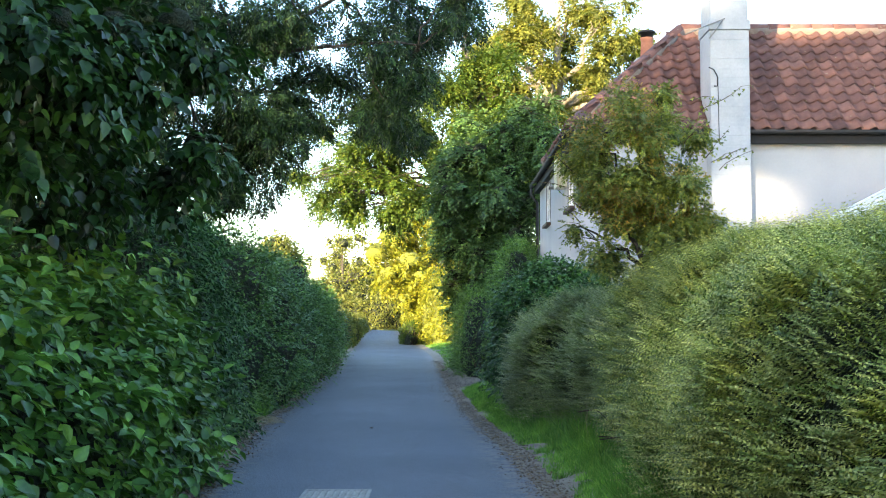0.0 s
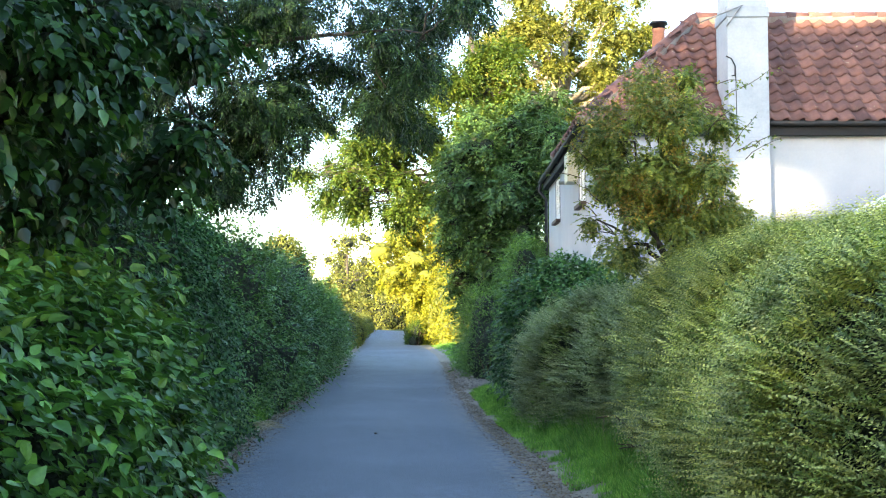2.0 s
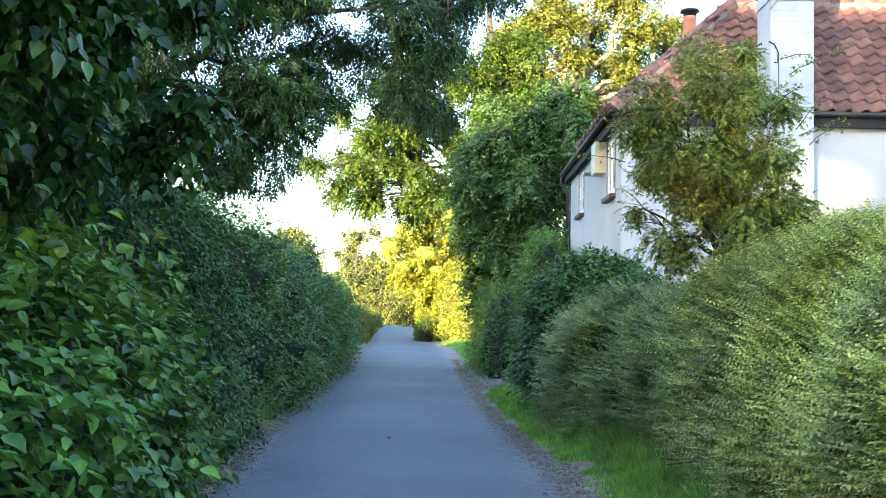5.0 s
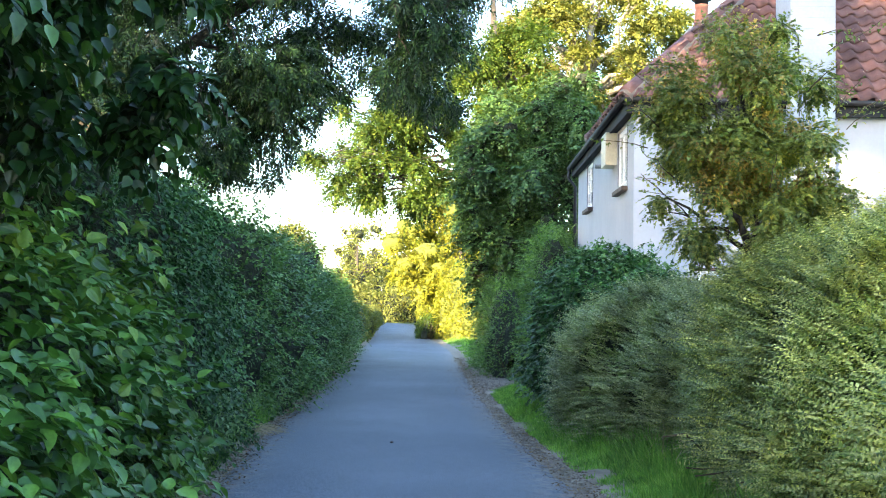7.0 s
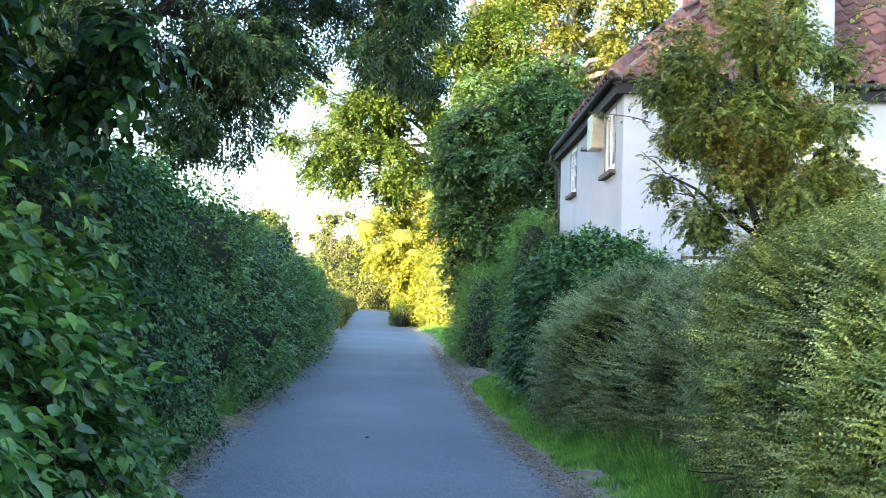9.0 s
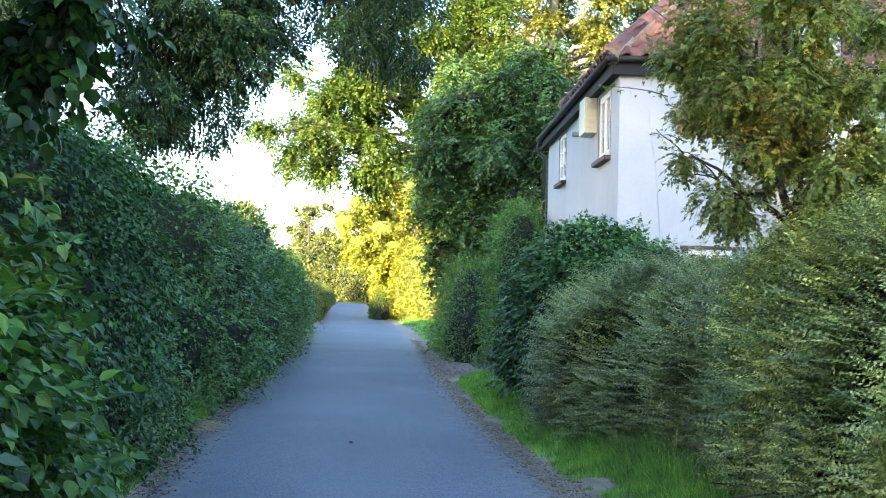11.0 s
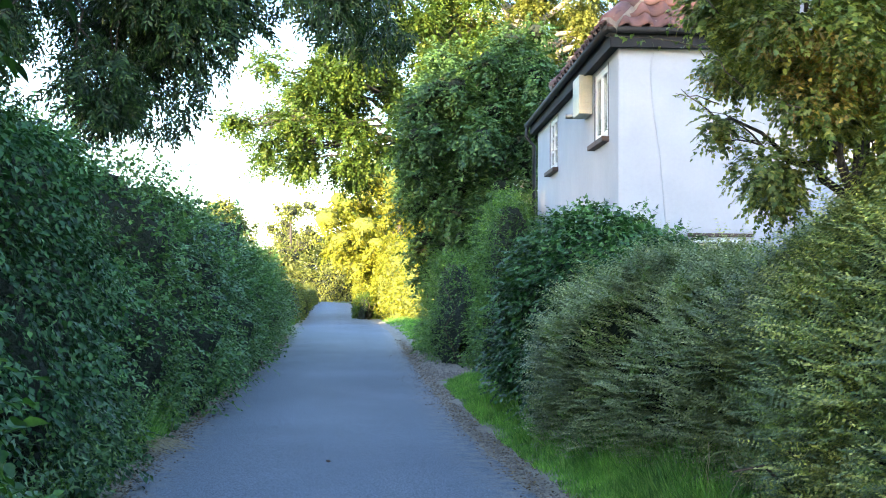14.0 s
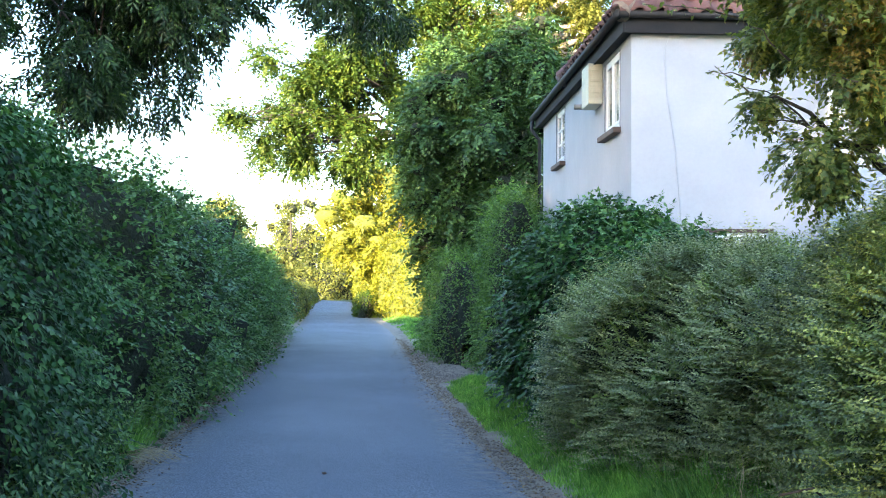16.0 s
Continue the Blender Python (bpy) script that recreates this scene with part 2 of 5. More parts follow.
def tubes(paths, sides=6):
    """A mesh of tapered tubes. paths: lists of (x, y, z, radius)."""
    verts, polys = [], []
    for path in paths:
        pts = [Vector(p[:3]) for p in path]
        start = len(verts)
        for i, p in enumerate(pts):
            d = (pts[min(i + 1, len(pts) - 1)] - pts[max(i - 1, 0)]).normalized()
            a = d.orthogonal().normalized() if i == 0 else (a - d * a.dot(d)).normalized()
            b = d.cross(a)
            for k in range(sides):
                w = 2 * math.pi * k / sides
                verts.append(p + (a * math.cos(w) + b * math.sin(w)) * path[i][3])
        for i in range(len(pts) - 1):
            for k in range(sides):
                q = start + i * sides
                polys.append((q + k, q + (k + 1) % sides, q + sides + (k + 1) % sides, q + sides + k))
        polys.append(tuple(start + k for k in reversed(range(sides))))
        polys.append(tuple(len(verts) - sides + k for k in range(sides)))
    return raw_mesh("tubes", verts, polys, True)


def bough(a, b, r0, r1, sag=0.1, steps=6, seed=0):
    """A crooked limb from a to b."""
    g = np.random.default_rng(seed)
    a, b = np.array(a, float), np.array(b, float)
    L = np.linalg.norm(b - a)
    out = []
    for i in range(steps + 1):
        f = i / steps
        p = a + (b - a) * f + g.normal(0, 0.035 * L, 3) * (0 < i < steps)
        p[2] += sag * L * math.sin(math.pi * f)
        out.append((*p, r0 + (r1 - r0) * f))
    return out


# Leaf outlines: (along, across, up), and faces. Each is folded along its midrib.
LEAF_THIN = (np.array([(0, 0, 0), (0.45, 0.5, 0.10), (1, 0, -0.06), (0.45, -0.5, 0.10)]), [(0, 1, 2), (0, 2, 3)])
LEAF_TRI = (np.array([(0, 0, 0), (0.55, 0.5, 0.05), (1, -0.1, 0.0)]), [(0, 1, 2)])
LEAF_BROAD = (np.array([(0, 0, 0), (0.10, 0.30, 0.05), (0.38, 0.49, 0.10), (0.72, 0.30, 0.05), (1.06, 0, -0.14), (0.72, -0.30, 0.05), (0.38, -0.49, 0.10), (0.10, -0.30, 0.05)]), [(0, 1, 2, 3, 4), (0, 4, 5, 6, 7)])
LEAF_IVY = (np.array([(0.1, 0, 0), (-0.05, 0.35, 0.03), (0.32, 0.52, 0.02), (0.5, 0.26, 0.06), (1, 0, -0.08), (0.5, -0.26, 0.06), (0.32, -0.52, 0.02), (-0.05, -0.35, 0.03)]),
            [(0, 1, 2, 3), (0, 3, 4), (0, 4, 5), (0, 5, 6, 7)])
BLADE = (np.array([(0, 0.5, 0), (0, -0.5, 0), (0.55, 0.32, 0.05), (0.55, -0.32, 0.05), (1, 0, -0.12)]), [(0, 1, 3, 2), (2, 3, 4)])


def unit(v):
    return v / np.maximum(np.linalg.norm(v, axis=1, keepdims=True), 1e-9)


def leaf_mesh(name, P, D, N, length, width, outline):
    """All leaves of one part: places, ways along the leaf, ways of the upper side, lengths, widths."""
    tv, tf = outline
    D = unit(D)
    S = unit(np.cross(N, D))
    U = np.cross(D, S)
    n, k = len(P), len(tv)
    L, W = np.broadcast_to(length, n)[:, None, None], np.broadcast_to(width, n)[:, None, None]
    V = P[:, None] + L * tv[None, :, 0:1] * D[:, None] + W * tv[None, :, 1:2] * S[:, None] + L * tv[None, :, 2:3] * U[:, None]
    sizes = np.tile([len(f) for f in tf], n)
    flat = np.concatenate([np.array(f) for f in tf])
    index = (np.arange(n)[:, None] * k + flat[None]).ravel()
    return array_mesh(name, V.reshape(-1, 3), sizes, index)


def rand_dirs(n):
    return unit(rng.normal(size=(n, 3)))


def wobble(P, scale, seed=0.0):
    """A smooth field of about -1 to 1, cheap enough for many points."""
    g = np.random.default_rng(int(seed * 10) + 5)
    out = np.zeros(len(P))
    for i in range(6):
        k = g.normal(size=3) * scale * (1 + 0.5 * i)
        out += np.sin(P @ k + g.uniform(0, 6.28)) / (1 + 0.35 * i)
    return out / 2.2


def blob_points(clumps, n, thick=0.45, squash=0.8):
    """Points and outward ways near the skins of ball-like clumps (x, y, z, r), with ragged outlines."""
    C = np.asarray(clumps, float)
    w = C[:, 3] ** 2
    i = rng.choice(len(C), n, p=w / w.sum())
    d = rand_dirs(n)
    r = C[i, 3] * (1 - thick * rng.random(n) ** 1.6)
    P = C[i, :3] + d * r[:, None] * np.array((1, 1, squash))
    P += d * (0.22 * C[i, 3] * wobble(P, 3.0, 1))[:, None]
    return P, d


def leaves_on(P, out, length, width, outline, name="foliage", droop=0.35, flat=0.5, spread=0.8):
    """Leaves at points, turned outward and to the light, drooping a little."""
    n = len(P)
    D = unit(out * 0.6 + rand_dirs(n) * spread + np.array((0, 0, -droop)))
    N = unit(out * (1 - flat) + np.array((0, 0, flat)) + rand_dirs(n) * 0.45)
    s = rng.uniform(0.65, 1.25, n)
    return leaf_mesh(name, P, D, N, length * s, width * s * rng.uniform(0.85, 1.15, n), outline)


def hedge_surface(path, profile, ny=80, nv=18, rough=0.12, seed=0.0, inset=0.0, under=0.0):
    """Grid of places on a hedge's skin. path(f) gives (x, y, half width, height) of its middle line, profile is a power that squares the section."""
    V = np.zeros((ny, nv, 3))
    O = np.zeros((ny, nv, 3))
    N = np.zeros((ny, nv, 3))
    for i in range(ny):
        f = i / (ny - 1)
        x, y, hw, h = path(f)
        x2, y2, _, _ = path(min(f + 0.02, 1.02))
        x1, y1, _, _ = path(max(f - 0.02, -0.02))
        tx, ty = x2 - x1, y2 - y1
        tl = math.hypot(tx, ty)
        sx, sy = ty / tl, -tx / tl
        end = min(1.0, min(f, 1 - f) * 9) ** 0.5
        for j in range(nv):
            a = math.pi * j / (nv - 1)
            c, s = math.cos(a), math.sin(a)
            c, s = math.copysign(abs(c) ** profile, c), abs(s) ** profile
            hw2, h2 = max((hw - inset) * (0.25 + 0.75 * end), 0.05), (h - inset) * (0.35 + 0.65 * end)
            cut = 1 - under * max(0.0, 1 - s / 0.5) ** 1.5
            hw2 *= cut
            full = hw * (0.25 + 0.75 * end) * cut
            O[i, j] = (x + sx * c * full, y + sy * c * full, s * h * (0.35 + 0.65 * end))
            V[i, j] = (x + sx * c * hw2, y + sy * c * hw2, s * h2)
            N[i, j] = (sx * c, sy * c, s * 0.8 + 0.05)
    N = N / np.linalg.norm(N, axis=2, keepdims=True)
    O = O.reshape(-1, 3)
    V += N * (rough * wobble(O, 2.2, seed) + 0.5 * rough * wobble(O, 5.5, seed + 1)).reshape(ny, nv, 1)
    V[..., 2] = np.maximum(V[..., 2], 0.02)
    return V, N


def grid_mesh(V):
    ny, nv = V.shape[:2]
    polys = [(i * nv + j, i * nv + j + 1, (i + 1) * nv + j + 1, (i + 1) * nv + j) for i in range(ny - 1) for j in range(nv - 1)]
    return raw_mesh("grid", V.reshape(-1, 3), polys, True)


def on_grid(V, N, n, low=0.0, side=0.0):
    """n points spread evenly over a grid's skin. side thins the field side: above 0 the west flank, below 0 the east flank."""
    ny, nv = V.shape[:2]
    a = np.linalg.norm(np.cross(V[1:, :-1] - V[:-1, :-1], V[:-1, 1:] - V[:-1, :-1]), axis=2)
    if side:
        far = int(nv * abs(side))
        if side > 0:
            a[:, far:] *= 0.25
        else:
            a[:, :nv - 1 - far] *= 0.25
    q = rng.choice(a.size, n, p=(a / a.sum()).ravel())
    i, j = np.unravel_index(q, a.shape)
    u, v = rng.random((n, 1)), rng.random((n, 1))
    mix = lambda G: (G[i, j] * (1 - u) + G[i + 1, j] * u) * (1 - v) + (G[i, j + 1] * (1 - u) + G[i + 1, j + 1] * u) * v
    return mix(V), unit(mix(N))


def sprays(P, out, n_each, length, leaf, lift=0.15, along=None, loose=1.0, mesh_name="foliage"):
    """Shoots set with two rows of small leaves; returns the leaf mesh and the shoots' starts and ends."""
    n = len(P)
    D = unit(out * (0.9 if loose > 0.8 else 0.45) + rand_dirs(n) * 0.55 * loose + np.array((0, 0, lift)) + (0 if along is None else np.asarray(along)))
    Ls = length * rng.uniform(0.5, 1.35, n)
    S = unit(np.cross(D, unit(rand_dirs(n) * 0.6 + np.array((0, 0, 0.7)) + out * 0.6)))
    f = (np.arange(n_each) + 0.5) / n_each
    base = P[:, None] + D[:, None] * (Ls[:, None] * f[None])[..., None] - np.array((0, 0, 1)) * (0.12 * Ls[:, None] * f[None] ** 2)[..., None]
    sgn = np.where(np.arange(n_each) % 2, 1.0, -1.0)
    LD = D[:, None] * 0.55 + S[:, None] * sgn[None, :, None] + rng.normal(0, 0.25 * loose, (n, n_each, 3))
    LN = np.array((0, 0, 1.0)) + rng.normal(0, 0.35 * loose, (n, n_each, 3)) + out[:, None] * 0.8
    m = n * n_each
    size = leaf * rng.uniform(0.7, 1.3, m)
    return leaf_mesh(mesh_name, base.reshape(m, 3), LD.reshape(m, 3), LN.reshape(m, 3), size, size * 0.62, LEAF_TRI)


def ladders(P, out, pairs, length, leaf, aim=(0, 0, 0), loose=0.3, sag=0.12, mesh_name="shoots"):
    """Arching shoots, each set with opposite pairs of small leaves that face the light."""
    n = len(P)
    D = unit(out * 0.5 + np.asarray(aim) + rand_dirs(n) * loose)
    Ls = length * rng.uniform(0.45, 1.4, n)
    F = unit(out * 0.8 + np.array((0, 0, 0.8)) + rand_dirs(n) * 0.35)
    S = unit(np.cross(D, F))
    f = np.repeat((np.arange(pairs) + 0.6) / pairs, 2)
    base = P[:, None] + D[:, None] * (Ls[:, None] * f[None])[..., None] - np.array((0, 0, 1)) * (sag * Ls[:, None] * f[None] ** 2)[..., None]
    sgn = np.tile((1.0, -1.0), pairs)
    LD = D[:, None] * 0.45 + S[:, None] * sgn[None, :, None] + rng.normal(0, 0.12, (n, 2 * pairs, 3))
    LN = F[:, None] + rng.normal(0, 0.22, (n, 2 * pairs, 3))
    m = n * 2 * pairs
    size = np.repeat(leaf * rng.uniform(0.75, 1.25, n), 2 * pairs) * np.tile(1.15 - 0.55 * f, n) * rng.uniform(0.85, 1.15, m)
    return leaf_mesh(mesh_name, base.reshape(m, 3), LD.reshape(m, 3), LN.reshape(m, 3), size, size * 0.62, LEAF_THIN)


def leafy_twigs(P, out, n_each, length, leaf, width, outline, droop=0.35, spread=0.6, mesh_name="crown"):
    """Twigs that carry two rows of leaves in one plane, so that a crown falls into layers."""
    n = len(P)
    D = unit(out * 0.8 + rand_dirs(n) * spread + np.array((0, 0, -droop)))
    F = unit(np.array((0, 0, 1.0)) + out * 0.6 + rand_dirs(n) * 0.3)
    S = unit(np.cross(D, F))
    Ls = length * rng.uniform(0.6, 1.3, n)
    f = (np.arange(n_each) + 0.4) / n_each
    base = P[:, None] + D[:, None] * (Ls[:, None] * f[None])[..., None] - np.array((0, 0, 1)) * (0.25 * Ls[:, None] * f[None] ** 2)[..., None]
    sgn = np.where(np.arange(n_each) % 2, 1.0, -1.0) * np.where(np.arange(n_each) == n_each - 1, 0.1, 1.0)
    LD = D[:, None] * 0.6 + S[:, None] * sgn[None, :, None] * 0.8 + np.array((0, 0, -0.5 * droop)) + rng.normal(0, 0.22, (n, n_each, 3))
    LN = F[:, None] + rng.normal(0, 0.28, (n, n_each, 3))
    m = n * n_each
    s = rng.uniform(0.7, 1.25, m)
    return leaf_mesh(mesh_name, base.reshape(m, 3), LD.reshape(m, 3), LN.reshape(m, 3), leaf * s, width * s, outline)


def limbs_and_twigs(ways, material, parent, least=0.03, main="limb", small="twig_growth"):
    """Each stout limb is a part of its own; the fine twigs are joined."""
    fine = []
    for w in ways:
        if w[0][3] >= least:
            part(main, tubes([w], 7), material, parent)
        else:
            fine.append(w)
    if fine:
        tagged(part(small, tubes(fine, 5), material, parent), kind="stuff")


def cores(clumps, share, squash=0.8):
    """Solid cores for the clumps of a crown; a dark material on them paints inner shade."""
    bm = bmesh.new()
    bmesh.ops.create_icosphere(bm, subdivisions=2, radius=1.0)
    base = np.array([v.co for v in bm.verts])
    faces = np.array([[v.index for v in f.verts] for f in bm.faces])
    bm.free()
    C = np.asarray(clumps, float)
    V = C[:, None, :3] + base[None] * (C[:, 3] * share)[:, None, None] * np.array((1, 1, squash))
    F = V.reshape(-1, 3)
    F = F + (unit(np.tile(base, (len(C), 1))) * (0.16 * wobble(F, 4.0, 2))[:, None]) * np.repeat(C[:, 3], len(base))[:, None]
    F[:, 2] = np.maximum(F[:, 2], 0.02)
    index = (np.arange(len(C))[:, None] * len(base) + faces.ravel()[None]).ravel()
    return array_mesh("inner_core", F, np.full(len(C) * len(faces), 3), index)


# ---- ground, road, verges ----
def road_left(y):
    return np.interp(y, (-60, 5, 10, 16, 25, 40, 58, 88, 125, 145, 200), (-2.0, -2.15, -2.3, -2.7, -3.05, -3.75, -4.6, -6.3, -8.2, -17, -58))


def road_right(y):
    return np.interp(y, (-60, 5, 10, 13.5, 18.5, 29, 47, 60, 77, 122, 145, 200), (1.2, 1.15, 1.0, 0.85, 0.48, 0.10, -0.4, -1.2, -2.65, -4.6, -12, -52))


def build_ground():
    bm = bmesh.new()
    bmesh.ops.create_grid(bm, x_segments=60, y_segments=60, size=1500)
    for v in bm.verts:
        v.co.z = -0.06
    tagged(part("ground", bm, M_GRASS_GROUND, label="flat green field grass reaching the horizon"), category="ground", kind="structure")
    ys = np.concatenate((np.arange(-60, 8, 2.0), np.arange(8, 40, 0.35), np.arange(40, 130, 1.5), np.arange(130, 201, 5)))
    nx = 17
    verts, wear = [], []
    for y in ys:
        a, b = road_left(y), road_right(y)
        for j in range(nx):
            f = j / (nx - 1)
            edge = min(f, 1 - f)
            jag = (0.05 * math.sin(y * 2.3 + f * 9) + 0.04 * math.sin(y * 5.1 + 2 * f)) * (edge == 0)
            verts.append((a + (b - a) * f + jag, y, 0.035 * (1 - (2 * f - 1) ** 2) - 0.03 * (edge == 0)))
            wear.append(max(0.0, 1 - edge / 0.16))
    polys = [(i * nx + j, i * nx + j + 1, (i + 1) * nx + j + 1, (i + 1) * nx + j) for i in range(len(ys) - 1) for j in range(nx - 1)]
    me = raw_mesh("road", verts, polys, True)
    col = me.color_attributes.new("wear", "FLOAT_COLOR", "POINT")
    col.data.foreach_set("color", np.array([(w, w, w, 1) for w in wear], np.float32).ravel())
    tagged(part("road", me, ASPHALT, label="worn narrow grey asphalt country lane with dusty edges"), category="road", kind="structure")


def verge(name, y0, y1, inner, outer, mat, height, label, step=0.3):
    """A strip of soil beside the lane, from the line inner(y) to outer(y), rising away from it."""
    ys = np.arange(y0, y1 + step, step)
    nx = 9
    verts = []
    for y in ys:
        a, b = inner(y), outer(y)
        for j in range(nx):
            f = j / (nx - 1)
            z = height * min(1, f * 2.2) + 0.025 * math.sin(y * 3.1 + j) * math.sin(j * 1.9 + y) - 0.03 * (f == 0)
            verts.append((a + (b - a) * f + 0.05 * math.sin(y * 4 + j), y, max(z, 0.012 - 0.03 * (f == 0))))
    polys = [(i * nx + j, i * nx + j + 1, (i + 1) * nx + j + 1, (i + 1) * nx + j) for i in range(len(ys) - 1) for j in range(nx - 1)]
    tagged(part(name, raw_mesh(name, verts, polys, True), mat, label=label), category="verge", kind="structure")


def right_face(y):
    return np.interp(y, (0, 5, 9, 12, 15, 17, 19, 20.5, 24, 60), (2.6, 2.5, 2.3, 2.3, 2.1, 1.65, 1.2, 1.0, 1.3, 2.0))


build_ground()
verge("verge_right", 2, 25.0, lambda y: road_right(y) - 0.12, lambda y: right_face(y) + 0.9, M_SOIL, 0.09, "soil verge with grass below the hedge")
verge("verge_left", 2, 60, lambda y: road_left(y) + 0.16, lambda y: road_left(y) - 1.6, M_SOIL, 0.10, "brown soil verge littered with dry leaves")
verge("driveway", 24.8, 34.5, lambda y: road_right(y) - 0.14, lambda y: 2.3, M_GRAVEL, 0.03, "pale gravel driveway mouth beside the cottage")
verge("verge_far", 34, 64, lambda y: road_right(y) - 0.12, lambda y: road_right(y) + 2.2, M_SOIL, 0.10, "grassy verge beyond the driveway")


def grass_patch(label, y0, y1, inner, outer, n, h, at_z, dense_far=1.0, width=0.006):
    y = y0 + (y1 - y0) * rng.random(n) ** dense_far
    f = rng.random(n)
    a, b = inner(y), outer(y)
    P = np.stack((a + (b - a) * f, y, np.full(n, 0.0) + at_z), 1)
    keep = wobble(P, 2.5, 3) > -0.55
    P, f = P[keep], f[keep]
    P[:, 2] = np.maximum(at_z * np.minimum(1, f * 2.2) - 0.01, 0.0)
    m = len(P)
    L = h * rng.uniform(0.35, 1.2, m) * (1 + 0.5 * wobble(P, 1.6, 4)) * (0.45 + 0.55 * np.minimum(1, f * 3))
    D = unit(np.stack((rng.normal(0, 0.45, m), rng.normal(0, 0.45, m), np.ones(m)), 1))
    me = leaf_mesh("grass", P, D, rand_dirs(m), np.maximum(L, 0.02), width * rng.uniform(0.7, 1.5, m), BLADE)
    tagged(part("grass", me, L_GRASS, label=label), category="grass", kind="stuff")


grass_patch("short green grass on the verge", 5, 25, lambda y: road_right(y) + 0.13, lambda y: np.minimum(right_face(y) + 0.25, road_right(y) + 1.5), 95000, 0.17, 0.09, width=0.010)
grass_patch("longer uncut grass at the hedge foot", 8, 19.5, lambda y: road_right(y) + 0.45, lambda y: right_face(y) + 0.1, 30000, 0.42, 0.09, width=0.010)
grass_patch("sunlit green grass on the far verge", 34, 60, lambda y: road_right(y) + 0.25, lambda y: road_right(y) + 2.1, 16000, 0.22, 0.10, width=0.02)
grass_patch("grass and weeds below the hedgerow", 8, 24, lambda y: road_left(y) - 0.02, lambda y: road_left(y) - 0.45, 9000, 0.30, 0.06, width=0.008)
grass_patch("tall grass along the far bank", 45, 130, lambda y: road_left(y) - 0.1, lambda y: road_left(y) - 2.0, 14000, 0.6, 0.1, width=0.03)


def litter():
    """Dry leaves, chips and small stones along the lane's edges."""
    n = 11000
    left = rng.random(n) < 0.5
    y = 7 + 33 * rng.random(n) ** 1.5
    x = np.where(left, road_left(y) + 0.10 + rng.normal(0, 0.09, n), road_right(y) + 0.02 + rng.normal(0, 0.12, n))
    P = np.stack((x, y, np.full(n, 0.03)), 1)
    flat_way = np.stack((rng.normal(size=n), rng.normal(size=n), rng.normal(0, 0.15, n)), 1)
    N = np.array((0, 0, 1.0)) + rng.normal(0, 0.25, (n, 3))
    s = rng.uniform(0.012, 0.045, n)
    tagged(part("leaf_litter", leaf_mesh("litter", P, flat_way, N, s, s * 0.6, LEAF_THIN), M_LITTER, label="dry brown leaf litter along the lane's edges"), category="litter", kind="stuff")
    n = 5200
    y = np.where(rng.random(n) < 0.35, rng.uniform(21, 34, n), 7 + 20 * rng.random(n))
    right = rng.random(n) < 0.7
    x = np.where(y > 21, road_right(y) + rng.normal(0.4, 0.35, n), np.where(right, road_right(y) + rng.normal(-0.02, 0.09, n), road_left(y) + rng.normal(0.12, 0.1, n)))
    tet = np.array([(1, 0, 0), (-0.5, 0.87, 0), (-0.5, -0.87, 0), (0.1, 0.1, 0.8), (0, 0, -0.4)])
    s = rng.uniform(0.006, 0.018, n)
    a = rng.uniform(0, 6.28, n)
    R = np.stack((np.cos(a), -np.sin(a), np.sin(a), np.cos(a)), 1).reshape(n, 2, 2)
    V = np.repeat(tet[None], n, 0) * s[:, None, None]
    V[..., :2] = np.einsum("nij,nkj->nki", R, V[..., :2])
    V += np.stack((x, y, np.full(n, 0.03)), 1)[:, None]
    f = np.array([(0, 1, 3), (1, 2, 3), (2, 0, 3), (1, 0, 4), (2, 1, 4), (0, 2, 4)])
    index = (np.arange(n)[:, None] * 5 + f.ravel()[None]).ravel()
    tagged(part("loose_stones", array_mesh("stones", V.reshape(-1, 3), np.full(n * 6, 3), index), M_STONE, label="small loose stones along the lane's edges"), category="gravel", kind="stuff")


litter()


# ---- cottage ----
FX, FY, EAVE, RIDGE_Y, RIDGE_Z = 2.40, 19.95, 4.86, 22.05, 7.22
EAST, BACK = 13.0, 27.9


def tile_mat():
    m, t, n, p = nodes_of("clay_pantile")
    rnd = n.new("ShaderNodeObjectInfo").outputs["Random"]
    isl = n.new("ShaderNodeNewGeometry").outputs["Random Per Island"]
    add = n.new("ShaderNodeMath")
    add.operation = "ADD"
    t.links.new(rnd, add.inputs[0])
    t.links.new(isl, add.inputs[1])
    fr = n.new("ShaderNodeMath")
    fr.operation = "FRACT"
    t.links.new(add.outputs[0], fr.inputs[0])
    col = ramp(t, [(0.0, (0.115, 0.056, 0.050)), (0.5, (0.17, 0.082, 0.070)), (1.0, (0.25, 0.125, 0.10))], fr.outputs[0])
    stain = ramp(t, [(0.35, (0.62, 0.6, 0.62)), (0.6, (1.1, 1.05, 1.0))], noise_tex(t, 2.6, 6))
    col = mixed(t, col, stain, 1.0, "MULTIPLY")
    lichen = ramp(t, [(0.66, (0, 0, 0)), (0.72, (0.7,) * 3)], noise_tex(t, 9, 5))
    col = mixed(t, col, (0.36, 0.33, 0.22), lichen)
    t.links.new(col, p.inputs["Base Color"])
    p.inputs["Roughness"].default_value = 0.8
    t.links.new(bump(t, noise_tex(t, 60, 3), 0.4, 0.006), p.inputs["Normal"])
    return m


M_TILE = tile_mat()
TILE_W, TILE_L = 0.27, 0.255


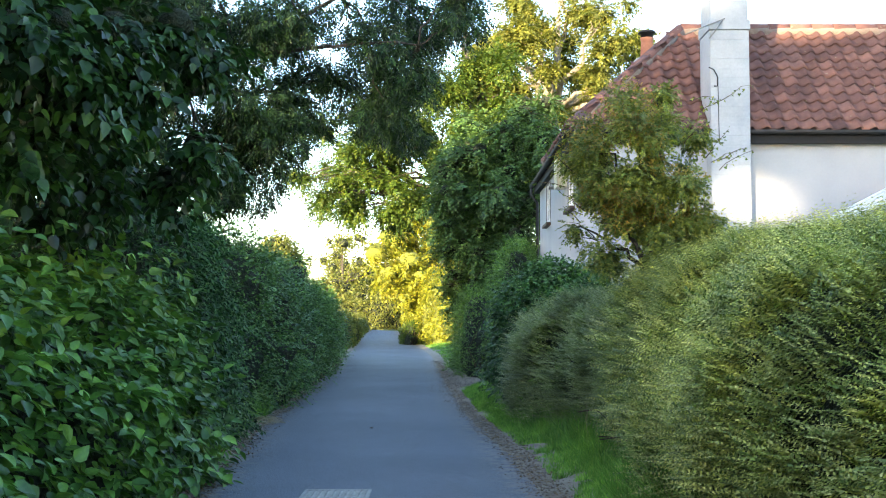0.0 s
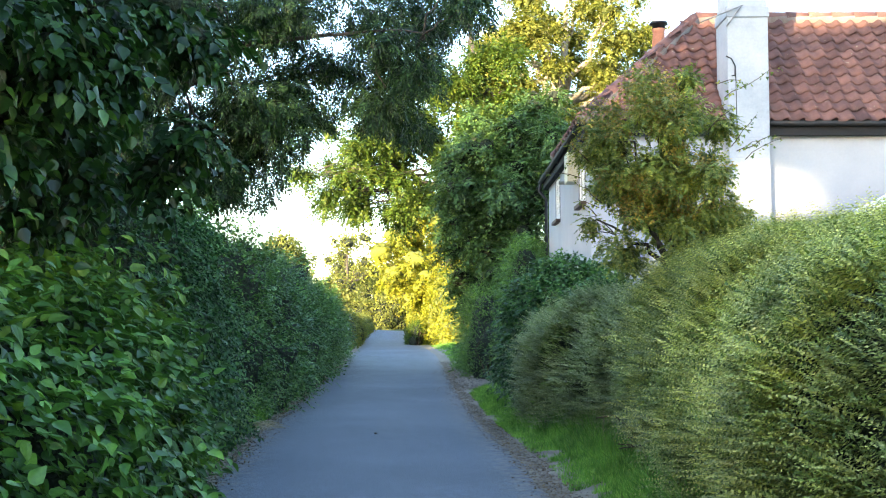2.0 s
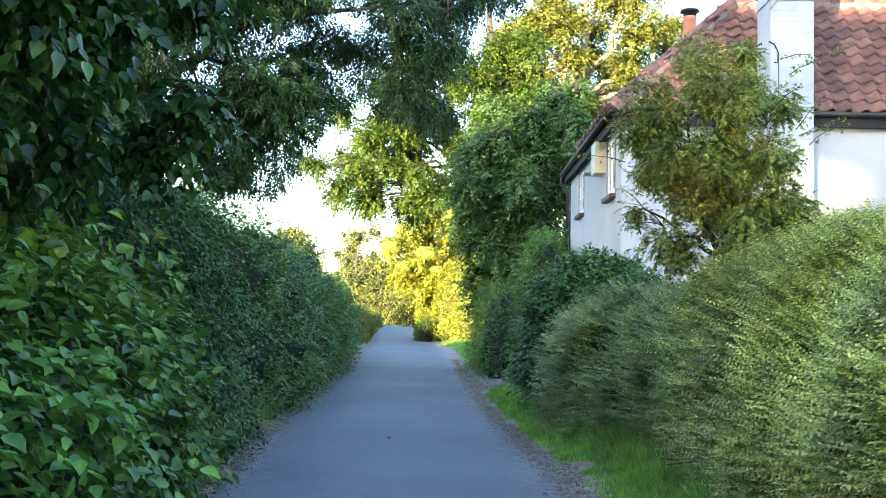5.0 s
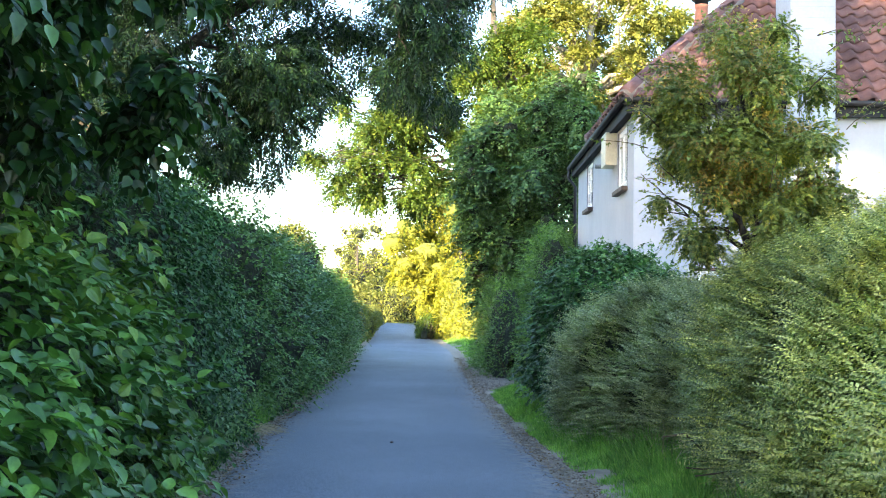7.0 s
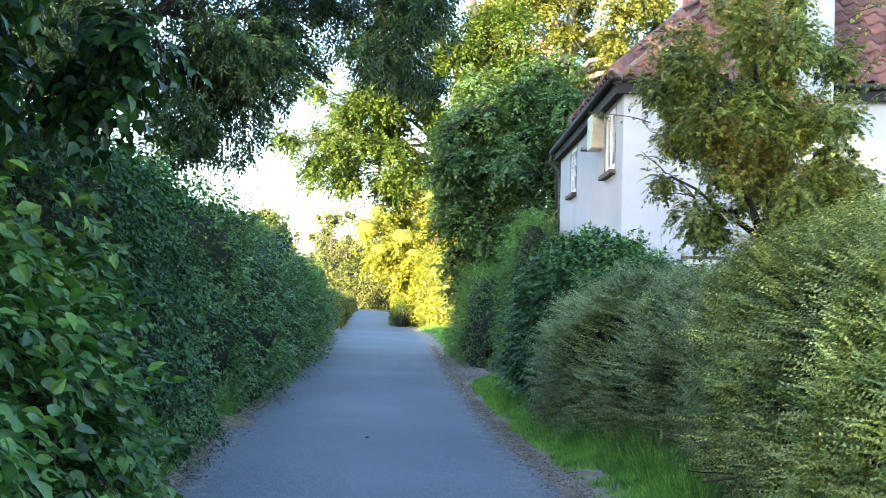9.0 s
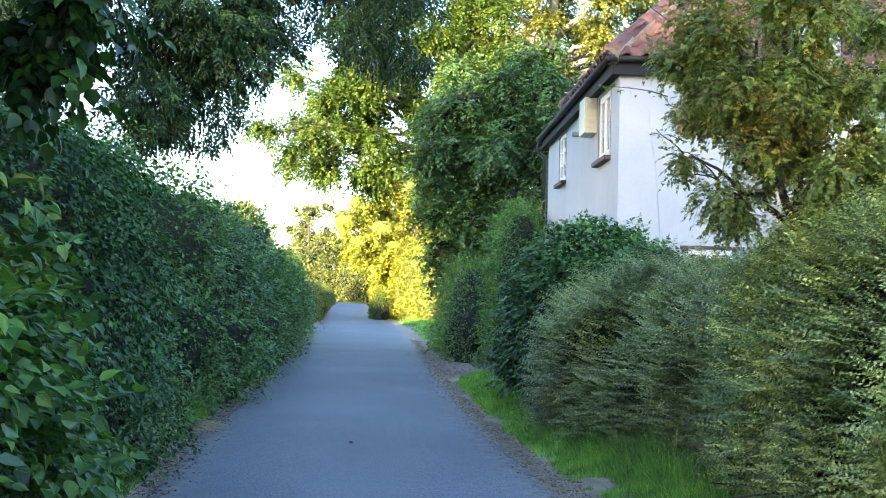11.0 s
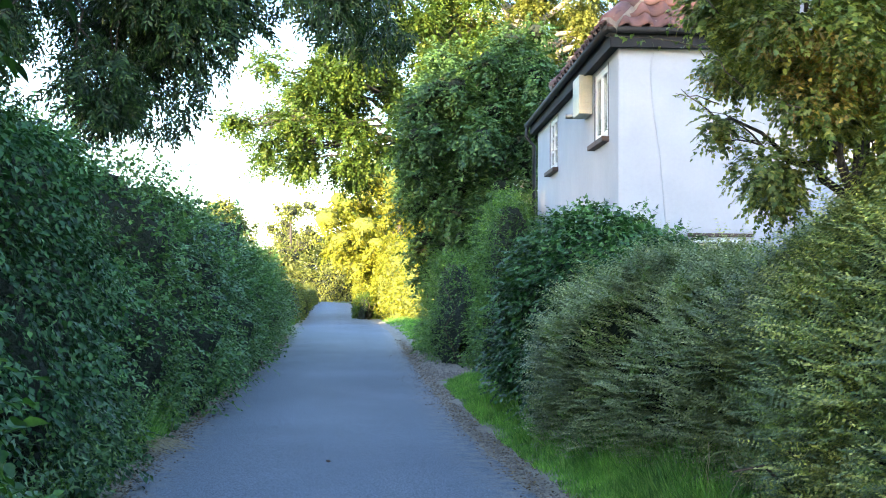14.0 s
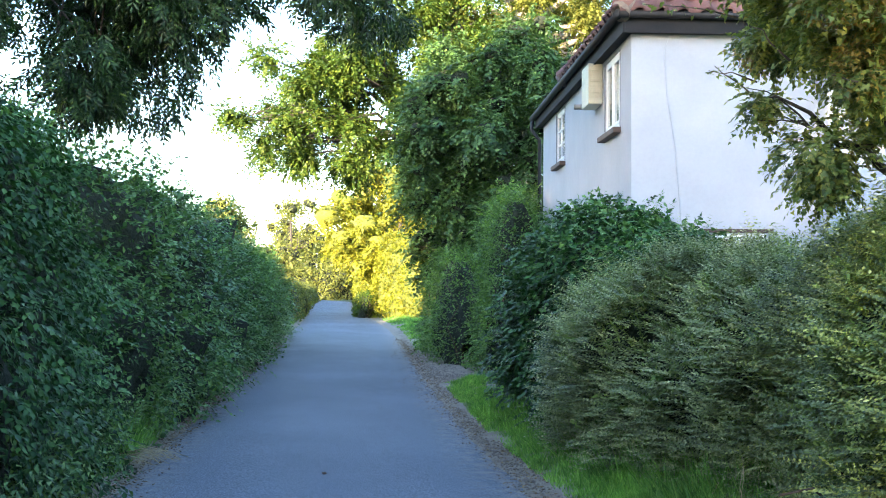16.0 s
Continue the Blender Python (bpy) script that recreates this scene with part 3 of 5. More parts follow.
def tile_shape():
    """One pantile, lying in x (across) and y (up the slope): a hollow, a roll, and a thick lower edge."""
    xs = np.linspace(0, 1.12, 9)
    prof = [-0.028 * math.sin(math.pi * min(x / 0.68, 1)) + (0.042 * math.sin(math.pi * (x - 0.62) / 0.5) if x > 0.62 else 0) for x in xs]
    verts = []
    for yy, lift in ((0.0, 0.062), (1.18, 0.012)):
        verts += [(x * TILE_W, yy * TILE_L, z + lift) for x, z in zip(xs, prof)]
    verts += [(x * TILE_W, 0.0, z + 0.024) for x, z in zip(xs, prof)]
    polys = [(i, i + 1, i + 10, i + 9) for i in range(8)] + [(18 + i, 19 + i, i + 1, i) for i in range(8)]
    return verts, polys


def wall_with_holes(bm, along, a0, a1, z0, z1, t0, t1, holes):
    """A wall along x or y between a0 and a1, thick from t0 to t1, with openings (lo, hi, bottom, top)."""
    cuts = sorted({a0, a1, *(h[0] for h in holes), *(h[1] for h in holes)})
    for lo, hi in zip(cuts, cuts[1:]):
        mid = (lo + hi) / 2
        spans = sorted((h[2], h[3]) for h in holes if h[0] < mid < h[1])
        z = z0
        for b, t in [*spans, (z1, z1)]:
            if b > z + 1e-6:
                if along == "x":
                    box(bm, lo, hi, t0, t1, z, b)
                else:
                    box(bm, t0, t1, lo, hi, z, b)
            z = t
    bmesh.ops.remove_doubles(bm, verts=bm.verts, dist=0.0005)


def casement(parent, y0, y1, z0, z1, bars, sky_sheet):
    """A window in the wall that faces the lane."""
    x = FX
    w = part("window", boxes((x + 0.015, x + 0.085, y0, y0 + 0.06, z0, z1), (x + 0.015, x + 0.085, y1 - 0.06, y1, z0, z1),
                             (x + 0.015, x + 0.085, y0 + 0.06, y1 - 0.06, z0, z0 + 0.06), (x + 0.015, x + 0.085, y0 + 0.06, y1 - 0.06, z1 - 0.06, z1), bevel=0.006), M_FRAME, parent, "white painted casement frame")
    mid = (y0 + y1) / 2
    for a, b in ((y0 + 0.062, mid - 0.02), (mid + 0.02, y1 - 0.062)):
        part("sash", boxes((x + 0.005, x + 0.05, a, a + 0.04, z0 + 0.062, z1 - 0.062), (x + 0.005, x + 0.05, b - 0.04, b, z0 + 0.062, z1 - 0.062),
                           (x + 0.005, x + 0.05, a + 0.04, b - 0.04, z0 + 0.062, z0 + 0.102), (x + 0.005, x + 0.05, a + 0.04, b - 0.04, z1 - 0.102, z1 - 0.062), bevel=0.004), M_FRAME, w)
        pane = part("pane", boxes((x + 0.025, x + 0.031, a + 0.041, b - 0.041, z0 + 0.103, z1 - 0.103)), GLASS, w, "clear glass pane")
        pane.visible_shadow = False
        for k in range(bars):
            zb = z0 + 0.1 + (z1 - z0 - 0.2) * (k + 1) / (bars + 1)
            part("glazing_bar", boxes((x + 0.012, x + 0.045, a + 0.041, b - 0.041, zb - 0.012, zb + 0.012)), M_FRAME, w)
    part("mullion", boxes((x + 0.012, x + 0.06, mid - 0.019, mid + 0.019, z0 + 0.062, z1 - 0.062)), M_FRAME, w)
    part("sill", boxes((x - 0.10, x + 0.02, y0 - 0.06, y1 + 0.06, z0 - 0.075, z0 - 0.004), bevel=0.008), M_SILL, parent, "dark brown tiled window sill")
    # thin black strips paint the shadow gap on each side of the frame
    for a in (y0 - 0.012, y1 + 0.001):
        part("shadow_gap", boxes((x - 0.006, x + 0.012, a, a + 0.011, z0, z1)), M_FASCIA, parent)
    # an added white sheet paints the sky that the panes reflect
    if sky_sheet:
        part("sky_sheet", boxes((x + 0.13, x + 0.14, y0 + 0.03, y1 - 0.03, z0 + 0.01, z1 - 0.02)), M_SKY_SHEET, parent, "white sheet behind the panes, standing in for reflected sky")


def build_cottage():
    house = thing("cottage", (7.0, 24.0, 0.0), "white rendered two-storey cottage with red pantile roof", "house")
    w1, w2 = (25.2, 26.15, 3.70, 4.62), (20.62, 21.62, 3.62, 4.60)
    low = (3.38, 4.02, 1.25, 2.26)
    bm = bmesh.new()
    wall_with_holes(bm, "y", FY, BACK, 0, EAVE - 0.12, FX, FX + 0.32, [w1, w2])
    part("wall", bm, M_RENDER, house, "white rendered wall facing the lane")
    bm = bmesh.new()
    wall_with_holes(bm, "x", FX + 0.32, EAST, 0, EAVE - 0.12, FY, FY + 0.32, [low])
    part("wall", bm, M_RENDER, house, "white rendered gable-side wall in dappled light")
    part("wall", boxes((EAST - 0.3, EAST, FY + 0.32, BACK, 0, EAVE - 0.12)), M_RENDER, house)
    part("wall", boxes((FX + 0.32, EAST - 0.3, BACK - 0.3, BACK, 0, EAVE - 0.12)), M_RENDER, house)
    # inner floor and backing, added near-black to paint the unlit room
    part("upper_floor", boxes((FX + 0.33, EAST - 0.31, FY + 0.33, BACK - 0.31, 2.45, 2.6)), M_DARKROOM, house)
    part("dark_backing", boxes((FX + 1.6, FX + 1.7, FY + 0.33, BACK - 0.31, 2.605, EAVE - 0.13)), M_DARKROOM, house)
    casement(house, *w1, bars=2, sky_sheet=False)
    casement(house, *w2, bars=0, sky_sheet=True)
    # low window below, in the front wall
    x0, x1, z0, z1 = low
    w = part("window", boxes((x0, x0 + 0.06, FY + 0.02, FY + 0.08, z0, z1), (x1 - 0.06, x1, FY + 0.02, FY + 0.08, z0, z1), (x0 + 0.06, x1 - 0.06, FY + 0.02, FY + 0.08, z1 - 0.07, z1),
                             (x0 + 0.06, x1 - 0.06, FY + 0.02, FY + 0.08, z0, z0 + 0.06), (0.5 * (x0 + x1) - 0.03, 0.5 * (x0 + x1) + 0.03, FY + 0.02, FY + 0.08, z0 + 0.06, z1 - 0.07), bevel=0.005), M_FRAME, house)
    for a, b in ((x0 + 0.061, 0.5 * (x0 + x1) - 0.031), (0.5 * (x0 + x1) + 0.031, x1 - 0.061)):
        part("pane", boxes((a, b, FY + 0.045, FY + 0.05, z0 + 0.061, z1 - 0.071)), GLASS, w).visible_shadow = False
    part("lintel", boxes((x0 - 0.1, x1 + 0.1, FY - 0.035, FY + 0.015, z1 + 0.004, z1 + 0.05), bevel=0.005), M_SILL, house, "thin dark drip board over the low window")
    # fascia and soffit, gutter
    part("fascia", boxes((FX - 0.13, FX - 0.10, FY - 0.13, BACK + 0.2, EAVE - 0.22, EAVE + 0.0)), M_FASCIA, house, "black painted fascia board")
    part("fascia", boxes((FX - 0.098, EAST + 0.2, FY - 0.13, FY - 0.10, EAVE - 0.22, EAVE + 0.0)), M_FASCIA, house, "black painted fascia board")
    part("soffit", boxes((FX - 0.099, FX - 0.003, FY - 0.098, BACK + 0.2, EAVE - 0.21, EAVE - 0.19), (FX - 0.002, EAST + 0.2, FY - 0.098, FY - 0.003, EAVE - 0.21, EAVE - 0.19)), M_FASCIA, house)
    part("gutter", tubes([[(FX - 0.19, FY - 0.19, EAVE - 0.01, 0.055), (FX - 0.19, 24.0, EAVE - 0.02, 0.055), (FX - 0.19, BACK + 0.25, EAVE - 0.03, 0.055)]], 10), M_PLASTIC_BLACK, house, "black half-round plastic gutter")
    part("gutter", tubes([[(FX - 0.19, FY - 0.19, EAVE - 0.01, 0.05), (8.0, FY - 0.19, EAVE - 0.02, 0.05), (EAST + 0.2, FY - 0.19, EAVE - 0.03, 0.05)]], 10), M_PLASTIC_BLACK, house, "black half-round plastic gutter")
    part("downpipe", tubes([[(FX - 0.19, BACK + 0.12, EAVE - 0.06, 0.035), (FX - 0.22, BACK + 0.12, EAVE - 0.25, 0.035), (FX - 0.06, BACK + 0.12, EAVE - 0.45, 0.035), (FX - 0.05, BACK + 0.12, 0.1, 0.035)]], 8), M_PLASTIC_BLACK, house)
    # louvred cover on the lane wall, with a small flue
    yv0, yv1, zv0, zv1 = 21.80, 22.35, 4.10, 4.66
    vent = part("louvre_box", boxes((FX - 0.20, FX - 0.002, yv0, yv1, zv0, zv1), bevel=0.012), M_CREAM, house, "cream plastic louvred box on the wall")
    for k in range(6):
        z = zv0 + 0.08 + k * 0.075
        part("slat", boxes((FX - 0.18, FX - 0.03, yv0 - 0.018, yv0 - 0.003, z, z + 0.04), bevel=0.004), M_CREAM, vent)
    part("flue", tubes([[(FX - 0.30, yv1 + 0.05, zv0 + 0.05, 0.04), (FX - 0.002, yv1 + 0.05, zv0 + 0.05, 0.04)]], 10), M_METAL, house)
    # tall stack against the front wall
    cx0, cx1, cy = 4.68, 5.37, FY - 0.32
    stack = part("chimney", boxes((cx0, cx1, cy, FY - 0.002, 0, EAVE - 0.2), (cx0, cx1, cy, FY + 0.45, EAVE - 0.199, 6.62), bevel=0.012), M_BRICKWHITE, house, "tall white painted chimney stack")
    part("band", boxes((cx0 - 0.02, cx1 + 0.02, cy - 0.025, FY + 0.47, 6.622, 6.80), bevel=0.01), M_BRICKWHITE, stack)
    part("shaft", boxes((cx0 + 0.02, cx1 - 0.01, cy + 0.02, FY + 0.43, 6.802, 9.1), bevel=0.012), M_BRICKWHITE, stack)
    for k in range(26):
        z = 2.2 + k * 0.17
        if z < 6.5:
            part("course", boxes((cx0 + 0.01, cx1 - 0.01, cy - 0.004, cy + 0.002, z, z + 0.15), bevel=0.002), M_BRICKWHITE, stack)
    part("aerial_bracket", tubes([[(cx0 - 0.45, cy - 0.08, 6.52, 0.012), (cx0 + 0.25, cy - 0.08, 6.80, 0.012)], [(cx0 - 0.02, cy - 0.05, 6.45, 0.012), (cx0 + 0.22, cy - 0.06, 6.78, 0.012)]], 6), M_METAL, house, "thin metal aerial bracket")
    part("cable", tubes([[(cx0 - 0.03, cy - 0.03, 5.95, 0.012), (cx0 + 0.05, cy - 0.06, 5.9, 0.012), (cx0 + 0.12, cy - 0.03, 5.78, 0.012), (cx0 + 0.12, cy - 0.02, 5.62, 0.014), (cx0 + 0.06, cy - 0.02, 5.62, 0.012)],
                         [(cx0 + 0.13, cy - 0.012, 5.62, 0.006), (cx0 + 0.14, cy - 0.012, 4.6, 0.006)]], 6), M_PLASTIC_BLACK, house)
    part("wall_cable", tubes([[(2.86, FY - 0.012, 4.64, 0.003), (2.80, FY - 0.012, 4.45, 0.003), (2.83, FY - 0.012, 3.9, 0.003), (2.93, FY - 0.012, 3.3, 0.003), (3.0, FY - 0.012, 2.4, 0.003)]], 5), M_BRICKWHITE, house, "thin grey cable down the wall")
    # second stack behind
    st2 = part("chimney", boxes((4.66, 5.34, 26.7, 27.35, 6.0, 7.65), (4.60, 5.40, 26.64, 27.41, 7.651, 7.75), bevel=0.02), M_STONEWORK, house, "short grey rendered chimney stack")
    pot = part("chimney_pot", tubes([[(4.92, 27.0, 7.75, 0.17), (4.92, 27.0, 7.85, 0.165), (4.92, 27.0, 8.22, 0.14), (4.92, 27.0, 8.3, 0.16)]], 16), M_POT, st2, "terracotta chimney pot")
    part("cowl", tubes([[(4.92, 27.0, 8.31, 0.15), (4.92, 27.0, 8.40, 0.15), (4.92, 27.0, 8.405, 0.22), (4.92, 27.0, 8.46, 0.2), (4.92, 27.0, 8.50, 0.05)]], 14), M_PLASTIC_BLACK, pot, "dark metal cowl")
    # roof: two hipped ranges with a valley between
    roof = build_roof(house)
    return house, roof


def build_roof(house):
    x0, y0, z0 = FX - 0.19, FY - 0.19, EAVE + 0.01
    hipx = x0 + (RIDGE_Y - y0) * 1.08
    yv = 2 * RIDGE_Y - y0
    r2 = (yv + BACK + 0.24) / 2
    x1 = EAST + 0.24
    V, F = [], []

    def face(*pts):
        F.append(tuple(range(len(V), len(V) + len(pts))))
        V.extend(pts)

    zr = RIDGE_Z - 0.03
    for ya, yr, yb in ((y0, RIDGE_Y, yv), (yv, r2, BACK + 0.24)):
        face((x0, ya, z0), (x1, ya, z0), (x1, yr, zr), (hipx, yr, zr))
        face((x1, yb, z0), (x0, yb, z0), (hipx, yr, zr), (x1, yr, zr))
        face((x0, yb, z0), (x0, ya, z0), (hipx, yr, zr))
        face((x1, ya, z0), (x1, yb, z0), (x1, yr, zr))
    roof = part("roof", raw_mesh("roof", V, F), M_TILE, house, "weathered red clay pantile roof")
    tv, tf = tile_shape()
    one = raw_mesh("tile", tv, tf, True)
    one.materials.append(M_TILE)
    rest_v, rest_f = [], []
    slopes = []
    # front slope, and the hip that faces the lane
    sv = Vector((0, RIDGE_Y - y0, zr - z0))
    slopes.append((Vector((x0, y0, z0)), Vector((1, 0, 0)), sv.normalized(), sv.length, x1 - x0, (hipx - x0) / sv.length, 0))
    hv = Vector((hipx - x0, 0, zr - z0))
    slopes.append((Vector((x0, yv, z0)), Vector((0, -1, 0)), hv.normalized(), hv.length, yv - y0, (RIDGE_Y - y0) / hv.length, (yv - RIDGE_Y) / hv.length))
    count = 0
    for org, across, up, length, width, cut_a, cut_b in slopes:
        rows = int(length / TILE_L)
        gauge = length / rows
        nrm = across.cross(up)
        for r in range(rows):
            s = r * gauge
            lo, hi = cut_a * s, width - cut_b * s
            c = math.floor(lo / TILE_W)
            while c * TILE_W < hi - 0.10:
                a = c * TILE_W
                c += 1
                if a < lo - 0.12:
                    continue
                j = rng.normal(0, 0.006, 3)
                m = Matrix((across, up, nrm)).transposed().to_4x4()
                m.translation = org + across * (a + j[0]) + up * (s - 0.03 + j[1]) + nrm * (0.012 + abs(j[2]))
                m = m @ Matrix.Rotation(rng.normal(0, 0.012), 4, "Z")
                if count < 300 and up.y > 0.1 and m.translation.x < 8.6:
                    ob = new("tile", one)
                    ob.parent = roof
                    ob.matrix_basis = m
                    count += 1
                else:
                    k = len(rest_v)
                    rest_v.extend(m @ Vector(v) for v in tv)
                    rest_f.extend(tuple(i + k for i in f) for f in tf)
    tagged(part("tiles", raw_mesh("tiles", rest_v, rest_f, True), M_TILE, roof), kind="stuff")
    # half-round ridge and hip tiles, bedded in mortar
    caps = []
    lines = [((hipx, RIDGE_Y, zr + 0.05), (x1, RIDGE_Y, zr + 0.05)), ((x0 + 0.02, y0 + 0.02, z0 + 0.05), (hipx, RIDGE_Y, zr + 0.05)), ((x0, yv, z0 + 0.05), (hipx, RIDGE_Y, zr + 0.05)),
             ((hipx, r2, zr + 0.05), (x1, r2, zr + 0.05))]
    for a, b in lines:
        a, b = Vector(a), Vector(b)
        n = max(2, int((b - a).length / 0.42))
        for k in range(n):
            p, q = a.lerp(b, k / n), a.lerp(b, (k + 0.985) / n)
            part("ridge_tile", tubes([[(*p, 0.125), (*p.lerp(q, 0.5), 0.118), (*q, 0.115)]], 10), M_TILE, roof)
        caps.append([(*(a - Vector((0, 0, 0.05))), 0.135), (*(b - Vector((0, 0, 0.05))), 0.135)])
    part("mortar_bed", tubes(caps, 8), M_MORTAR, roof, "pale mortar bedding")
    return roof


build_cottage()


def build_conservatory():
    """The glazed gable whose sloping roof shows over the hedge."""
    t = thing("conservatory", (8.2, 18.9, 0.0), "white framed conservatory with sloping glass roof", "conservatory")
    xa, xm, xb, ya, yb, zl, zh = 6.15, 8.2, 10.25, 17.9, FY - 0.01, 2.95, 4.0
    for x in (xa, xb):
        part("roof_glass", raw_mesh("roof_glass", [(x, ya, zl), (xm, ya, zh), (xm, yb, zh), (x, yb, zl)], [(0, 1, 2, 3)]), GLASS, t).visible_shadow = False
        for k in range(4):
            y = ya + (yb - 0.06 - ya) * k / 3
            part("rafter", tubes([[(x, y, zl + 0.03, 0.04), (xm, y, zh + 0.03, 0.04)]], 4), M_FRAME, t)
        part("eaves_beam", boxes((x - 0.05, x + 0.05, ya, yb, zl - 0.13, zl - 0.02), bevel=0.01), M_FRAME, t)
        part("post", boxes((x - 0.05, x + 0.05, ya - 0.05, ya + 0.05, 0, zl - 0.131), bevel=0.008), M_FRAME, t)
    part("ridge_beam", boxes((xm - 0.05, xm + 0.05, ya, yb, zh + 0.05, zh + 0.13), bevel=0.01), M_FRAME, t)
    part("front_beam", boxes((xa + 0.051, xb - 0.051, ya - 0.04, ya + 0.04, zl - 0.13, zl - 0.04), bevel=0.008), M_FRAME, t)
    for k in range(3):
        x = xa + (xb - xa) * (k + 1) / 4
        part("post", boxes((x - 0.04, x + 0.04, ya - 0.04, ya + 0.04, 0.82, zl - 0.131), bevel=0.008), M_FRAME, t)
    part("base_wall", boxes((xa + 0.052, xb - 0.052, ya - 0.06, ya + 0.06, 0, 0.8)), M_RENDER, t)


build_conservatory()


# ---- hedges ----
def hedge(name, label, path, profile, layers, inset=0.28, rough=0.14, seed=0.0, ny=80, nv=20, stems=20, category="hedge", group="", side=0.0, under=0.0, inner=M_INNER_SHADE):
    """A hedge: a core whose default near-black paints the inner shade, stems at its foot, and layers of leaves. layers:
    (kind, count, length, width or leaves, outline or leaf size, material, name, further values).
    """
    x, y, _, _ = path(0.5)
    y0, y1 = path(0.0)[1], path(1.0)[1]
    t = thing(name, (x, y, 0), label, category, group)
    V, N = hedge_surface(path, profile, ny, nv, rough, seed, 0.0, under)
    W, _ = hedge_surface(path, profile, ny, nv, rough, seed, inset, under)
    part("inner_core", grid_mesh(W), inner, t)
    g = np.random.default_rng(int(seed * 7) + 11)
    ways = []
    for k in range(stems):
        px, py, hw, h = path(g.uniform(0.03, 0.97))
        bx, by = px + g.uniform(-0.35, 0.35) * hw, py + g.uniform(-0.3, 0.3)
        ways.append(bough((bx, by, 0.0), (bx + g.normal(0, 0.25), by + g.normal(0, 0.25), h * g.uniform(0.5, 0.85)), 0.022, 0.008, 0, 4, k))
    for w in ways:
        part("stem", tubes([w], 5), M_TWIG, t)
    for kind, n, a, b, outline, mat, pname, *more in layers:
        P, out = on_grid(V, N, n, side=side)
        P = P - out * (inset * (0.9 if kind == "leaf" else 0.45) * rng.random(len(P)) ** 1.5)[:, None]
        if kind == "tier":
            keep = wobble(P * np.array((0.7, 0.7, 3.2)), 1.7, seed) > -0.2
            P, out = P[keep], out[keep]
            me = sprays(P, out, int(b), a, outline, *more)
        elif kind == "ladder":
            tiers = wobble(P * np.array((0.8, 0.8, 3.4)), 1.9, seed) + 0.6 * wobble(P, 3.2, seed + 2)
            keep = tiers > (-0.95 if pname == "foliage" else -0.3)
            P, out = P[keep] - out[keep] * 0.04, out[keep]
            me = ladders(P, out, int(b), a, outline, *more)
        elif kind == "plume":
            tops = P[:, 2] > 0.8 * np.array([path((q - y0) / (y1 - y0))[3] for q in P[:, 1]])
            me = ladders(P[tops], out[tops], int(b), a, outline, *more)
        elif kind == "twig":
            keep = wobble(P * np.array((1, 1, 1.8)), 2.4, seed + 5) > -0.7
            me = leafy_twigs(P[keep], out[keep], 11, a * 5.0, a, b, outline, *more)
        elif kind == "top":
            # leaves kept to the hedge's top, paler than those below
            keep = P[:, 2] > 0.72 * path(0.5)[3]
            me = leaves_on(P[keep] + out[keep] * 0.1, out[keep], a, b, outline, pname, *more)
        elif kind == "leaf":
            me = leaves_on(P, out, a, b, outline, pname, *more)
        else:
            me = sprays(P, out, int(b), a, outline, *more)
        tagged(part(pname, me, mat, t), kind="stuff")
    return t


def lerp_path(ys, xs, hws, hs):
    return lambda f: (float(np.interp(ys[0] + (ys[-1] - ys[0]) * f, ys, xs)), ys[0] + (ys[-1] - ys[0]) * f,
                      float(np.interp(ys[0] + (ys[-1] - ys[0]) * f, ys, hws)), float(np.interp(ys[0] + (ys[-1] - ys[0]) * f, ys, hs)))


# right-hand side: the shrubby honeysuckle hedge in two swells, then an ivy-grown bush
G_R = "hedge along the cottage garden"
hedge("honeysuckle_hedge", "overgrown yellow-green shrubby honeysuckle hedge with spiky shoots", lerp_path((1.5, 4, 7, 9, 10.4), (3.6, 3.5, 3.3, 3.2, 3.15), (1.35, 1.5, 1.7, 1.65, 1.35), (1.85, 1.95, 2.1, 2.12, 1.95)), 0.75,
      [("spray", 14000, 0.16, 12, 0.040, L_LONI_SHADED, "inner_foliage", 0.05), ("ladder", 15000, 0.27, 11, 0.031, L_LONI, "foliage", (-0.35, -0.15, 0.34), 0.40), ("ladder", 11500, 0.33, 12, 0.031, L_LONI_GLINT, "outer_growth", (-0.4, -0.15, 0.45), 0.40, 0.2),
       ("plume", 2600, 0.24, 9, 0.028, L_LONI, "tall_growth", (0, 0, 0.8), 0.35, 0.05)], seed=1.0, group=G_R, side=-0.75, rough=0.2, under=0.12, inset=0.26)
olive = hedge("honeysuckle_hedge", "olive shrubby honeysuckle hedge with arching leafy shoots", lerp_path((9.6, 10.6, 12, 13.2, 14.2), (3.3, 3.2, 3.1, 3.0, 3.0), (1.2, 1.55, 1.6, 1.3, 0.95), (2.0, 2.32, 2.35, 2.1, 1.85)), 0.75,
      [("spray", 6000, 0.16, 12, 0.040, L_LONI_SHADED, "inner_foliage", 0.05), ("ladder", 6500, 0.27, 10, 0.032, L_LONI_DARK, "foliage", (-0.4, -0.2, 0.24), 0.38), ("ladder", 6500, 0.30, 11, 0.031, L_LONI, "leafy_growth", (-0.4, -0.2, 0.3), 0.38), ("ladder", 3200, 0.32, 10, 0.034, L_LONI_GLINT, "outer_growth", (-0.4, -0.2, 0.36), 0.38, 0.2),
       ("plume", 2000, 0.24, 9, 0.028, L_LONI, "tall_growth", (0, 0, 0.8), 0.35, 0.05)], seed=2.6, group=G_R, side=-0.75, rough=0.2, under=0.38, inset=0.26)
g = np.random.default_rng(61)
